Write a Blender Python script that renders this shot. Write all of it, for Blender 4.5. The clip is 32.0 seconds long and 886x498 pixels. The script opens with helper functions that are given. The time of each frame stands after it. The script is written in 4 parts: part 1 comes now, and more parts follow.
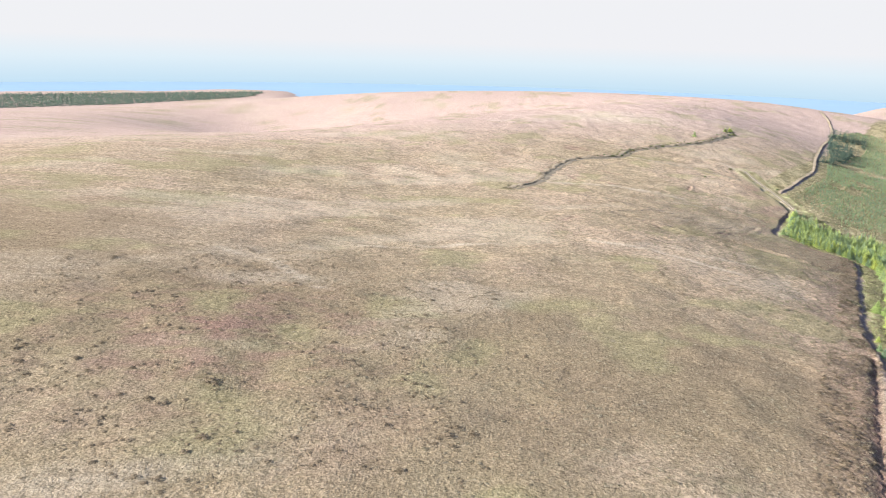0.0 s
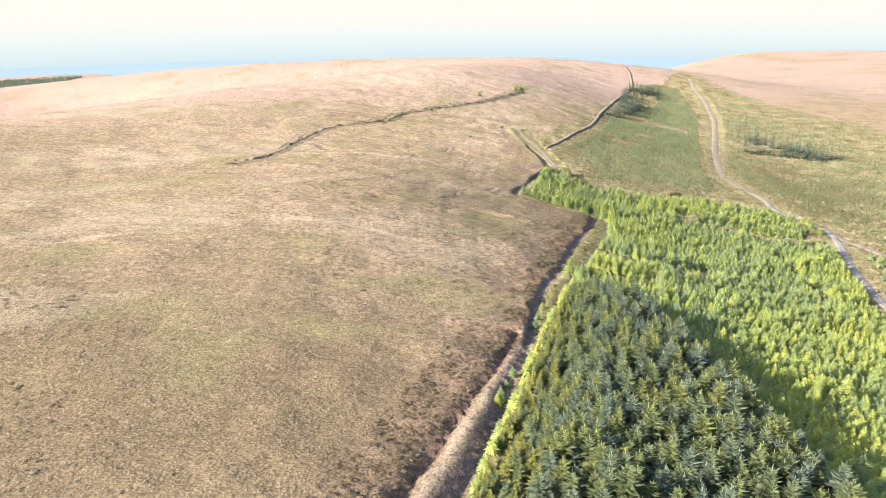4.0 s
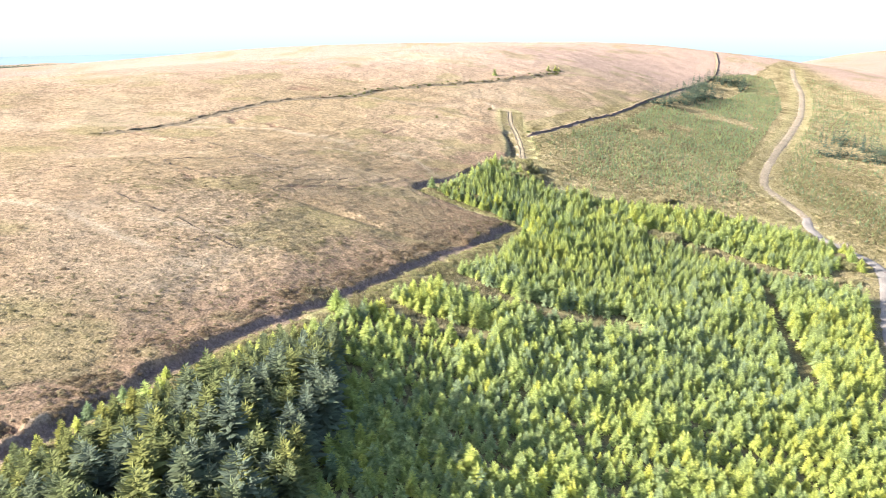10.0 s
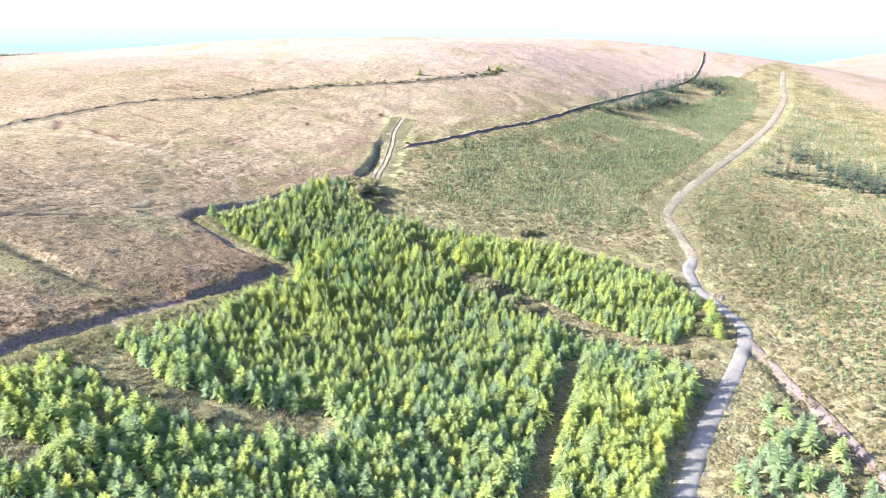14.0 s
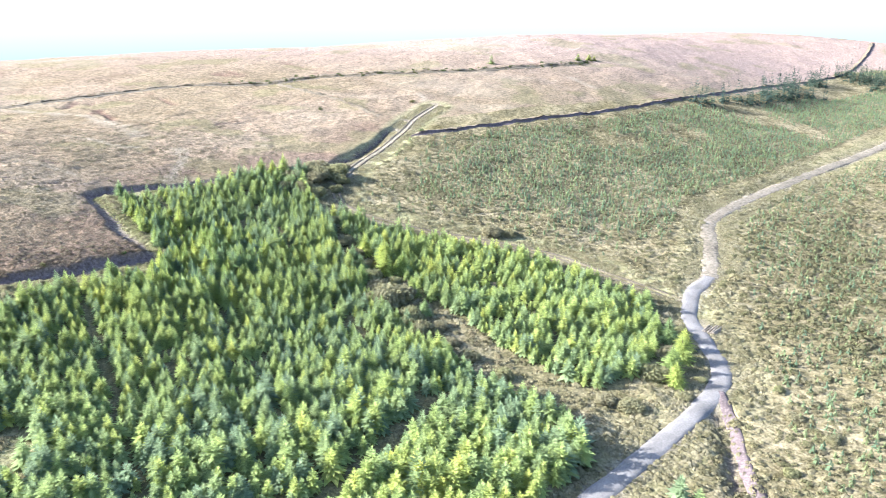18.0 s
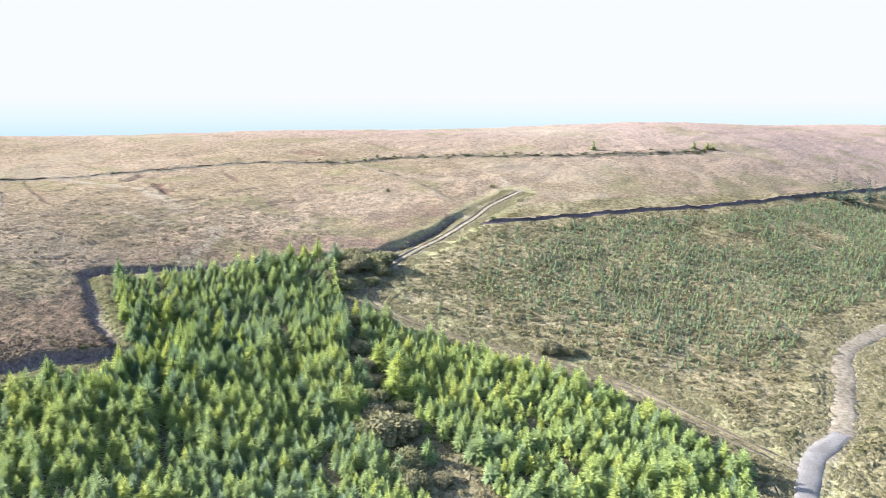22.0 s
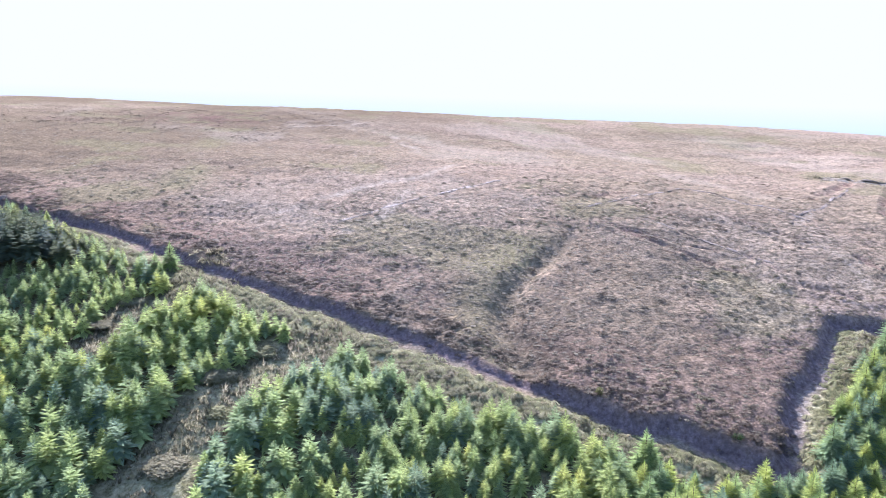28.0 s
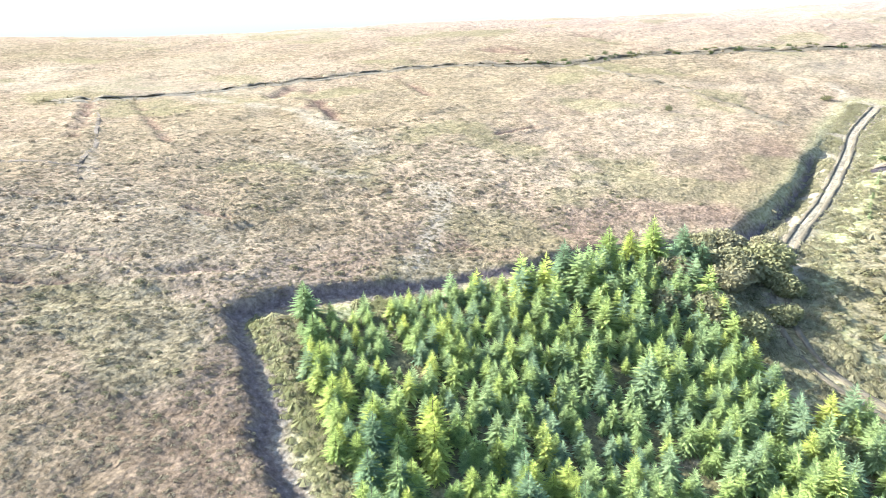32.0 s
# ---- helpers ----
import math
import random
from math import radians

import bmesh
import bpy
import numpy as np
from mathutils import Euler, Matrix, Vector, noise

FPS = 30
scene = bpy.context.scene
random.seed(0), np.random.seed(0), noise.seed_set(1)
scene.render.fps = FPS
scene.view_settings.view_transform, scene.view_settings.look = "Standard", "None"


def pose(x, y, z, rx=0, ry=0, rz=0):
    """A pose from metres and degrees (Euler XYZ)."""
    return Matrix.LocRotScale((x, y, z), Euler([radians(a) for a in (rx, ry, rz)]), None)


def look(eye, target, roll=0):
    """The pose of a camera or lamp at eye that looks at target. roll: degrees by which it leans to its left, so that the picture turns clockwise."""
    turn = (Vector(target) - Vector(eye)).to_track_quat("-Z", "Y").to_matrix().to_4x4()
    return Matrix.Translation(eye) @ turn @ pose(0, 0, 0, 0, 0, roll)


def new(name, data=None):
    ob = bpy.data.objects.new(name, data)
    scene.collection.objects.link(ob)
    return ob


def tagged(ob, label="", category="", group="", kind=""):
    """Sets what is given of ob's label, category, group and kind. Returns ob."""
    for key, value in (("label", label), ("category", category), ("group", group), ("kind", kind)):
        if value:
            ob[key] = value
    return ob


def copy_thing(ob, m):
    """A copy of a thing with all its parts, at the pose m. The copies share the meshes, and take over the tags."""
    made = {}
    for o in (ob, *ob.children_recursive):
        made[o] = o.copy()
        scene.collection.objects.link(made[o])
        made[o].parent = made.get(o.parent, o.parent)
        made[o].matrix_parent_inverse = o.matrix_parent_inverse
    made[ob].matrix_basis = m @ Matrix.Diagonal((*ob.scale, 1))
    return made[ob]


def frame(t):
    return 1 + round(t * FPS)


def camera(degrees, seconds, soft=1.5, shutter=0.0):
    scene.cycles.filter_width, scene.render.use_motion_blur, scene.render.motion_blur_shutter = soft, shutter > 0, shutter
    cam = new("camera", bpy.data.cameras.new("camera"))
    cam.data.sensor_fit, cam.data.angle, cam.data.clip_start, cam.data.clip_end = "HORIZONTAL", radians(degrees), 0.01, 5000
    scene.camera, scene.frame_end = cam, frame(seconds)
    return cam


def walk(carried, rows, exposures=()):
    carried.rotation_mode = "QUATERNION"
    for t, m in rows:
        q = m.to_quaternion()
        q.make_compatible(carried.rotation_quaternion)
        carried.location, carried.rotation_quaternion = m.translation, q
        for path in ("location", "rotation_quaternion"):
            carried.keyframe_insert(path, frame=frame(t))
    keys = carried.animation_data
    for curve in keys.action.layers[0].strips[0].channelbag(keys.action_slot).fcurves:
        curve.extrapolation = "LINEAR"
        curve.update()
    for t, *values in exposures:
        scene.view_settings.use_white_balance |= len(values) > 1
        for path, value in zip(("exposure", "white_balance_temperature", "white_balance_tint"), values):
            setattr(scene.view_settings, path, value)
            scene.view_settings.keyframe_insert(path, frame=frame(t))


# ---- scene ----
cam = camera(62.9, 32.0, soft=0.9)
# the plan is drawn at this part of the true size; everything is brought to size at the end
SIZE = 1.5
PATH = [
    (0, (3.557, -1.361, 70.313), (3.587, 0.562, 69.762), 1.6),
    (0.5, (10.705, -0.229, 70.496), (10.767, 1.694, 69.95), 0.8),
    (1, (17.161, 1.467, 70.732), (17.256, 3.391, 70.194), 0.2),
    (1.5, (22.99, 3.206, 71.157), (23.306, 5.106, 70.62), -0.4),
    (2, (28.876, 6.268, 70.684), (29.222, 8.134, 70.054), -0.5),
    (2.5, (35.331, 8.795, 70.546), (35.714, 10.656, 69.924), -0.7),
    (3, (41.184, 11.341, 68.995), (41.599, 13.195, 68.371), -0.7),
    (3.5, (47.04, 14.337, 66.71), (47.476, 16.186, 66.085), -0.6),
    (4, (53.059, 18.299, 64.72), (53.418, 20.168, 64.105), -0.5),
    (4.5, (58.868, 21.913, 63.048), (59.212, 23.783, 62.428), -0.4),
    (6.5, (81.764, 45.017, 53.331), (81.728, 46.916, 52.704), 0.7),
    (7, (86.786, 48.015, 53.55), (86.772, 49.914, 52.925), 0.4),
    (7.5, (92.026, 50.451, 53.948), (92.029, 52.351, 53.323), 0.3),
    (8, (97.382, 52.719, 54.076), (97.389, 54.624, 53.468), 0.2),
    (8.5, (102.702, 55.838, 54.46), (102.715, 57.744, 53.855), 0.2),
    (9, (108.356, 58.477, 54.708), (108.341, 60.383, 54.1), 0.2),
    (9.5, (113.925, 61.224, 52.668), (113.928, 63.127, 52.053), 0.0),
    (10, (119.642, 65.119, 50.428), (119.662, 67.02, 49.807), 0.1),
    (10.5, (125.861, 69.574, 50.179), (125.897, 71.475, 49.56), 0.2),
    (11, (132.179, 73.763, 50.716), (132.2, 75.664, 50.095), 0.4),
    (11.5, (138.133, 77.65, 51.297), (138.169, 79.55, 50.674), 0.5),
    (12, (144.211, 80.339, 51.702), (144.257, 82.24, 51.08), 0.4),
    (12.5, (150.277, 83.706, 52.436), (150.269, 85.607, 51.813), 0.4),
    (13, (156.476, 86.896, 52.942), (156.434, 88.795, 52.315), 0.3),
    (13.5, (162.473, 90.99, 52.262), (162.441, 92.886, 51.627), 0.4),
    (14, (168.151, 96.239, 50.895), (168.078, 98.133, 50.256), 0.7),
    (14.5, (174.053, 102.329, 49.588), (173.814, 104.208, 48.946), 0.8),
    (16.5, (195.876, 116.391, 45.922), (195.312, 118.209, 45.307), -0.9),
    (17, (200.127, 119.399, 43.169), (199.568, 121.218, 42.552), -1.1),
    (17.5, (203.781, 123.336, 42.337), (203.232, 125.158, 41.724), -0.9),
    (18, (206.451, 126.971, 40.837), (205.911, 128.798, 40.224), -0.7),
    (18.5, (208.065, 130.741, 38.208), (207.423, 132.596, 37.82), 0.0),
    (19, (209.289, 135.323, 36.782), (208.495, 137.119, 36.402), 0.4),
    (19.5, (209.695, 138.988, 37.018), (208.903, 140.785, 36.64), 0.4),
    (20, (210.068, 142.181, 37.225), (209.274, 143.977, 36.841), 0.4),
    (20.5, (210.106, 145.229, 37.225), (209.314, 147.025, 36.843), 0.2),
    (21, (210.295, 148.34, 37.201), (209.501, 150.136, 36.82), 0.1),
    (21.5, (210.164, 151.299, 37.193), (209.368, 153.094, 36.812), 0.0),
    (22, (209.861, 154.06, 37.127), (208.991, 155.82, 36.747), 0.2),
    (22.5, (209.308, 156.923, 36.959), (208.379, 158.653, 36.58), 0.3),
    (23, (208.571, 159.644, 36.352), (207.639, 161.372, 35.971), 0.2),
    (23.5, (207.238, 162.72, 35.291), (206.305, 164.447, 34.907), 0.2),
    (24, (205.514, 165.977, 34.029), (204.581, 167.702, 33.637), 0.3),
    (24.5, (203.267, 169.655, 32.988), (202.335, 171.379, 32.589), 0.5),
    (26.5, (194.67, 182.723, 32.271), (193.719, 184.44, 31.889), -0.0),
    (27, (192.123, 186.220, 32.055), (190.638, 187.507, 31.681), 0.7),
    (27.5, (187.935, 189.281, 31.827), (186.073, 189.909, 31.452), 1.3),
    (28, (185.025, 191.781, 31.840), (183.067, 191.636, 31.456), 1.7),
    (28.5, (180.689, 192.460, 31.774), (178.767, 192.069, 31.384), 1.2),
    (29, (176.350, 191.862, 31.952), (174.401, 191.661, 31.552), 0.3),
    (29.5, (171.589, 190.890, 31.925), (169.741, 190.837, 31.162), -0.4),
    (30, (167.063, 190.614, 32.368), (165.438, 190.727, 31.208), -1.2),
    (30.5, (163.141, 190.299, 32.662), (161.617, 190.852, 31.492), -2.3),
    (31, (159.496, 190.751, 32.863), (158.075, 191.765, 31.887), -2.5),
    (31.5, (157.095, 191.406, 33.668), (155.950, 192.875, 32.941), -2.0),
    (32, (155.602, 193.508, 33.734), (154.514, 195.058, 33.092), -1.5),
]
EXPOSURES = [(0, 2.2, 6050, 14), (4, 2.37, 6800, 15), (9, 2.5, 7000, 15), (11, 2.68, 6500, 14), (14, 2.7, 6000, 14), (18, 2.7, 5650, 13), (19, 2.3, 5850, 13), (26.5, 2.4, 5900, 15), (28, 2.4, 5250, 28), (29, 2.45, 5250, 28), (30, 3.3, 5000, 36), (31, 3.25, 5600, 15), (32, 2.78, 5800, 7)]
walk(cam, [(t, look(Vector(eye) * SIZE, Vector(target) * SIZE, roll)) for t, eye, target, roll in PATH], EXPOSURES)

# ---- world and sun ----
SUN_YAW, SUN_ELEV = 100.0, 26.0
world = bpy.data.worlds.new("sky")
scene.world = world
world.use_nodes = True
wn = world.node_tree
sky = wn.nodes.new("ShaderNodeTexSky")
sky.sky_type = 'NISHITA'
sky.sun_disc = False
sky.sun_elevation = radians(SUN_ELEV)
sky.sun_rotation = radians(-SUN_YAW)
sky.dust_density = 2.0
sky.air_density = 1.0
wn.links.new(sky.outputs[0], wn.nodes["Background"].inputs[0])
wn.nodes["Background"].inputs[1].default_value = 0.1
sun = new("sun", bpy.data.lights.new("sun", 'SUN'))
sun.data.energy = 4.6
sun.data.angle = radians(0.6)
sun.data.color = (1.0, 0.94, 0.84)
sun.matrix_world = look((0, 0, 0), (math.sin(radians(SUN_YAW)) * math.cos(radians(SUN_ELEV)), -math.cos(radians(SUN_YAW)) * math.cos(radians(SUN_ELEV)), -math.sin(radians(SUN_ELEV))))
BACKDROP_GLOW = 0.205
RNG = np.random.default_rng(7)


# ---- materials ----
def material(name, roughness=0.9, specular=0.15):
    m = bpy.data.materials.new(name)
    m.use_nodes = True
    b = m.node_tree.nodes["Principled BSDF"]
    b.inputs["Roughness"].default_value = roughness
    b.inputs["Specular IOR Level"].default_value = specular
    return m, m.node_tree, b


def node(tree, kind, **values):
    n = tree.nodes.new(kind)
    for key, value in values.items():
        n.inputs[key.replace("_", " ")].default_value = value
    return n


def noise_tex(tree, scale, detail=4.0, rough=0.6, coords=None):
    n = node(tree, "ShaderNodeTexNoise", Scale=scale / SIZE, Detail=detail, Roughness=rough)
    if coords:
        tree.links.new(coords, n.inputs["Vector"])
    return n.outputs["Fac"]


def ramp(tree, fac, stops):
    r = tree.nodes.new("ShaderNodeValToRGB")
    e = r.color_ramp.elements
    while len(e) < len(stops):
        e.new(0.5)
    for el, (p, c) in zip(e, stops):
        el.position, el.color = p, (*c, 1)
    tree.links.new(fac, r.inputs[0])
    return r.outputs[0]


def blend(tree, fac, a, b, kind='MIX'):
    m = tree.nodes.new("ShaderNodeMix")
    m.data_type, m.blend_type = 'RGBA', kind
    for socket, value in ((m.inputs[0], fac), (m.inputs[6], a), (m.inputs[7], b)):
        if isinstance(value, (int, float)):
            socket.default_value = value
        elif isinstance(value, tuple):
            socket.default_value = (*value, 1)
        else:
            tree.links.new(value, socket)
    return m.outputs[2]


def maths(tree, op, a, b=0.0):
    m = tree.nodes.new("ShaderNodeMath")
    m.operation = op
    for socket, value in zip(m.inputs, (a, b)):
        if isinstance(value, (int, float)):
            socket.default_value = value
        else:
            tree.links.new(value, socket)
    return m.outputs[0]


def attribute(tree, name):
    a = tree.nodes.new("ShaderNodeAttribute")
    a.attribute_name = name
    return a.outputs["Fac"]


def bump(tree, b, height, strength=0.5, distance=0.1):
    n = node(tree, "ShaderNodeBump", Strength=strength, Distance=distance * SIZE)
    tree.links.new(height, n.inputs["Height"])
    tree.links.new(n.outputs[0], b.inputs["Normal"])


def coords(tree):
    return tree.nodes.new("ShaderNodeNewGeometry").outputs["Position"]


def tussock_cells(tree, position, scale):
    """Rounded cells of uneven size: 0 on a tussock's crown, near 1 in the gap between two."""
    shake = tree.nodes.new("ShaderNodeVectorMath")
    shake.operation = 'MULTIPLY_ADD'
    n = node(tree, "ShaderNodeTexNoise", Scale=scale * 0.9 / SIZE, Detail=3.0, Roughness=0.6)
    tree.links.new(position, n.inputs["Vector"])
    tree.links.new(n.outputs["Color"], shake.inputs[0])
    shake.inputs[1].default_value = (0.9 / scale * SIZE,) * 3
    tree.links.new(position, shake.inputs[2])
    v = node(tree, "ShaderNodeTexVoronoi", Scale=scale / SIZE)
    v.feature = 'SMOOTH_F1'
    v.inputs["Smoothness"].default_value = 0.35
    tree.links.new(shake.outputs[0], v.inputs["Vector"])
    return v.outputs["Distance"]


def ground_material():
    m, t, b = material("rough moorland grass", 1.0, 0.0)
    p = coords(t)
    big = noise_tex(t, 0.018, 5, 0.6, p)
    mid = noise_tex(t, 0.12, 5, 0.65, p)
    fine = noise_tex(t, 2.4, 5, 0.75, p)
    moor = ramp(t, big, [(0.30, (0.124, 0.099, 0.068)), (0.45, (0.146, 0.117, 0.082)), (0.56, (0.158, 0.123, 0.091)), (0.72, (0.184, 0.149, 0.112))])
    streaks = ramp(t, noise_tex(t, 0.9, 6, 0.78, p), [(0.38, (0.6, 0.64, 0.58)), (0.5, (1, 1, 1)), (0.62, (1.35, 1.32, 1.26))])
    patch = ramp(t, mid, [(0.30, (0.55, 0.52, 0.45)), (0.5, (1, 1, 1)), (0.72, (1.25, 1.2, 1.1))])
    moor = blend(t, 0.45, moor, patch, 'MULTIPLY')
    grain = ramp(t, fine, [(0.36, (0.45, 0.42, 0.36)), (0.5, (1, 1, 1)), (0.64, (1.3, 1.28, 1.2))])
    moor = blend(t, 0.75, moor, grain, 'MULTIPLY')
    # straw-pale crowns, and shade in the gaps between tussocks, put into the colour
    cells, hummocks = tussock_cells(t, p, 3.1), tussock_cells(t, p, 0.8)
    cell_shade = ramp(t, cells, [(0.12, (1.33, 1.32, 1.29)), (0.5, (1.17, 1.17, 1.15)), (0.8, (0.96, 0.95, 0.93))])
    hummock_shade = ramp(t, hummocks, [(0.1, (1.25, 1.25, 1.22)), (0.5, (1.1, 1.1, 1.1)), (0.85, (0.85, 0.85, 0.83))])
    rough = ramp(t, mid, [(0.30, (0.07, 0.061, 0.032)), (0.48, (0.125, 0.109, 0.066)), (0.62, (0.164, 0.142, 0.09)), (0.8, (0.2, 0.175, 0.115))])
    clump = ramp(t, noise_tex(t, 0.85, 4, 0.7, p), [(0.4, (0.5, 0.5, 0.42)), (0.5, (1, 1, 1)), (0.6, (1.3, 1.25, 1.2))])
    rough = blend(t, 0.8, blend(t, 0.8, rough, clump, 'MULTIPLY'), grain, 'MULTIPLY')
    verge = ramp(t, fine, [(0.36, (0.103, 0.099, 0.041)), (0.5, (0.186, 0.180, 0.093)), (0.64, (0.248, 0.236, 0.143))])
    litter = ramp(t, fine, [(0.3, (0.044, 0.045, 0.027)), (0.55, (0.116, 0.102, 0.053)), (0.8, (0.215, 0.204, 0.094))])
    peat = ramp(t, fine, [(0.3, (0.052, 0.038, 0.036)), (0.6, (0.120, 0.094, 0.087)), (0.85, (0.240, 0.194, 0.179))])
    heather = ramp(t, fine, [(0.3, (0.042, 0.028, 0.020)), (0.55, (0.115, 0.073, 0.058)), (0.8, (0.200, 0.141, 0.110))])
    stony = ramp(t, fine, [(0.36, (0.07, 0.06, 0.052)), (0.5, (0.12, 0.106, 0.092)), (0.64, (0.2, 0.184, 0.165))])
    rush = ramp(t, fine, [(0.3, (0.055, 0.055, 0.024)), (0.55, (0.127, 0.116, 0.062)), (0.8, (0.207, 0.184, 0.110))])
    pale = ramp(t, fine, [(0.36, (0.145, 0.122, 0.087)), (0.5, (0.204, 0.174, 0.132)), (0.64, (0.246, 0.219, 0.174))])
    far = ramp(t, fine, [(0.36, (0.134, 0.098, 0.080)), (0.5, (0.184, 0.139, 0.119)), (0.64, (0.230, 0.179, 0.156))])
    brown = ramp(t, fine, [(0.36, (0.060, 0.044, 0.029)), (0.5, (0.098, 0.076, 0.048)), (0.64, (0.139, 0.109, 0.073))])
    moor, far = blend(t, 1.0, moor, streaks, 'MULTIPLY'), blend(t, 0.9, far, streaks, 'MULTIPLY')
    c = moor
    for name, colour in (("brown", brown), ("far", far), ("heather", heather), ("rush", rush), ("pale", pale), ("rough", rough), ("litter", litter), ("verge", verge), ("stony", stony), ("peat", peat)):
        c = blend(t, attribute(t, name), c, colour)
    c = blend(t, 0.7, blend(t, 0.85, c, cell_shade, 'MULTIPLY'), hummock_shade, 'MULTIPLY')
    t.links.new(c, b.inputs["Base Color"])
    rise = maths(t, 'SUBTRACT', maths(t, 'ADD', noise_tex(t, 3.2, 5, 0.75, p), noise_tex(t, 1.1, 3, 0.6, p)), maths(t, 'ADD', maths(t, 'MULTIPLY', cells, 0.7), maths(t, 'MULTIPLY', hummocks, 1.0)))
    bump(t, b, rise, 0.55, 0.16)
    return m


def speckled(name, stops, scale=6.0, roughness=0.9, specular=0.15, depth=0.04, strength=0.6):
    m, t, b = material(name, roughness, specular)
    p = coords(t)
    f = noise_tex(t, scale, 5, 0.65, p)
    c = ramp(t, f, stops)
    wide = ramp(t, noise_tex(t, scale * 0.08, 3, 0.6, p), [(0.3, (0.7, 0.69, 0.66)), (0.7, (1.2, 1.2, 1.2))])
    t.links.new(blend(t, 0.8, c, wide, 'MULTIPLY'), b.inputs["Base Color"])
    bump(t, b, noise_tex(t, scale * 2, 5, 0.7, p), strength, depth)
    return m


def foliage(name, first, second, third, low=0.7, high=1.3, through_light=0.42, own=0.0):
    """Needles or leaves: tone runs from tree to tree, the island's own number from branch to branch."""
    m, t, b = material(name, 0.85, 0.04)
    geo = t.nodes.new("ShaderNodeNewGeometry")
    info = t.nodes.new("ShaderNodeObjectInfo")
    tone = maths(t, 'MAXIMUM', attribute(t, "tone"), maths(t, 'MULTIPLY', info.outputs["Random"], own))
    c = ramp(t, tone, [(0.1, first), (0.5, second), (0.95, third)])
    vary = ramp(t, geo.outputs["Random Per Island"], [(0.0, (low, low, low)), (1.0, (high, high, high * 0.94))])
    c = blend(t, 0.9, c, vary, 'MULTIPLY')
    c = blend(t, 0.6, c, ramp(t, noise_tex(t, 9.0, 3, 0.7, geo.outputs["Position"]), [(0.3, (0.7, 0.7, 0.7)), (0.7, (1.3, 1.3, 1.2))]), 'MULTIPLY')
    t.links.new(c, b.inputs["Base Color"])
    leaf = t.nodes.new("ShaderNodeBsdfTranslucent")
    t.links.new(c, leaf.inputs[0])
    mix = t.nodes.new("ShaderNodeMixShader")
    mix.inputs[0].default_value = through_light
    out = t.nodes["Material Output"]
    t.links.new(b.outputs[0], mix.inputs[1])
    t.links.new(leaf.outputs[0], mix.inputs[2])
    t.links.new(mix.outputs[0], out.inputs[0])
    return m


GROUND = ground_material()
GRAVEL = speckled("grey gravel", [(0.25, (0.101, 0.095, 0.088)), (0.5, (0.150, 0.141, 0.132)), (0.75, (0.207, 0.198, 0.185))], 5.0, 0.85)
DIRT = speckled("trodden pale earth", [(0.3, (0.066, 0.054, 0.036)), (0.5, (0.108, 0.09, 0.062)), (0.7, (0.146, 0.124, 0.088))], 3.0)
TRACKEARTH = speckled("pale stony earth", [(0.32, (0.082, 0.071, 0.046)), (0.5, (0.162, 0.137, 0.100)), (0.66, (0.233, 0.199, 0.149))], 1.6)
PEAT = speckled("dark bare peat", [(0.3, (0.048, 0.036, 0.036)), (0.55, (0.108, 0.086, 0.085)), (0.8, (0.240, 0.194, 0.179))], 4.0)
BANKTURF = speckled("turf and heather on a bank", [(0.3, (0.07, 0.055, 0.036)), (0.5, (0.14, 0.112, 0.074)), (0.7, (0.21, 0.175, 0.122))], 2.0)
BARK = speckled("grey brown bark", [(0.3, (0.05, 0.035, 0.025)), (0.6, (0.12, 0.09, 0.065)), (0.8, (0.2, 0.16, 0.12))], 20.0)
SPRUCE = foliage("spruce needles", (0.200, 0.262, 0.162), (0.294, 0.356, 0.133), (0.411, 0.431, 0.118), 0.7, 1.3, 0.48)
DARKSPRUCE = foliage("old spruce needles", (0.081, 0.107, 0.083), (0.096, 0.118, 0.056), (0.155, 0.161, 0.050), 0.62, 1.38, 0.26)
FARSPRUCE = foliage("far spruce needles", (0.05, 0.074, 0.062), (0.062, 0.086, 0.06), (0.085, 0.105, 0.055), 0.6, 1.4, 0.3)
YOUNG = foliage("young spruce needles", (0.112, 0.158, 0.1), (0.14, 0.182, 0.098), (0.178, 0.206, 0.098), 0.8, 1.2, 0.45)
GORSE = foliage("dark gorse", (0.05, 0.075, 0.03), (0.08, 0.095, 0.04), (0.12, 0.11, 0.05))
WILLOW = foliage("bare willow twigs", (0.215, 0.202, 0.118), (0.211, 0.211, 0.107), (0.242, 0.202, 0.146), 0.85, 1.15, 0.4)
TUSSOCK = foliage("dry tussock grass", (0.117, 0.098, 0.065), (0.147, 0.124, 0.085), (0.180, 0.153, 0.109), 0.8, 1.2, 0.3)
GRASS = foliage("yellow verge grass", (0.2, 0.182, 0.105), (0.25, 0.224, 0.138), (0.3, 0.268, 0.178), 0.8, 1.2, 0.45)
RANKGRASS = foliage("olive rank grass", (0.175, 0.175, 0.084), (0.225, 0.218, 0.112), (0.28, 0.262, 0.15), 0.8, 1.2, 0.45)
HEATH = foliage("olive heather scrub", (0.128, 0.125, 0.066), (0.166, 0.15, 0.086), (0.2, 0.17, 0.108), 0.8, 1.2, 0.4)
LING = foliage("dark brown heather", (0.1, 0.078, 0.052), (0.126, 0.098, 0.068), (0.152, 0.12, 0.085), 0.75, 1.25, 0.35)
RUSHES = foliage("rush and heather clumps", (0.102, 0.098, 0.056), (0.134, 0.120, 0.074), (0.158, 0.134, 0.092), 0.8, 1.2, 0.35)


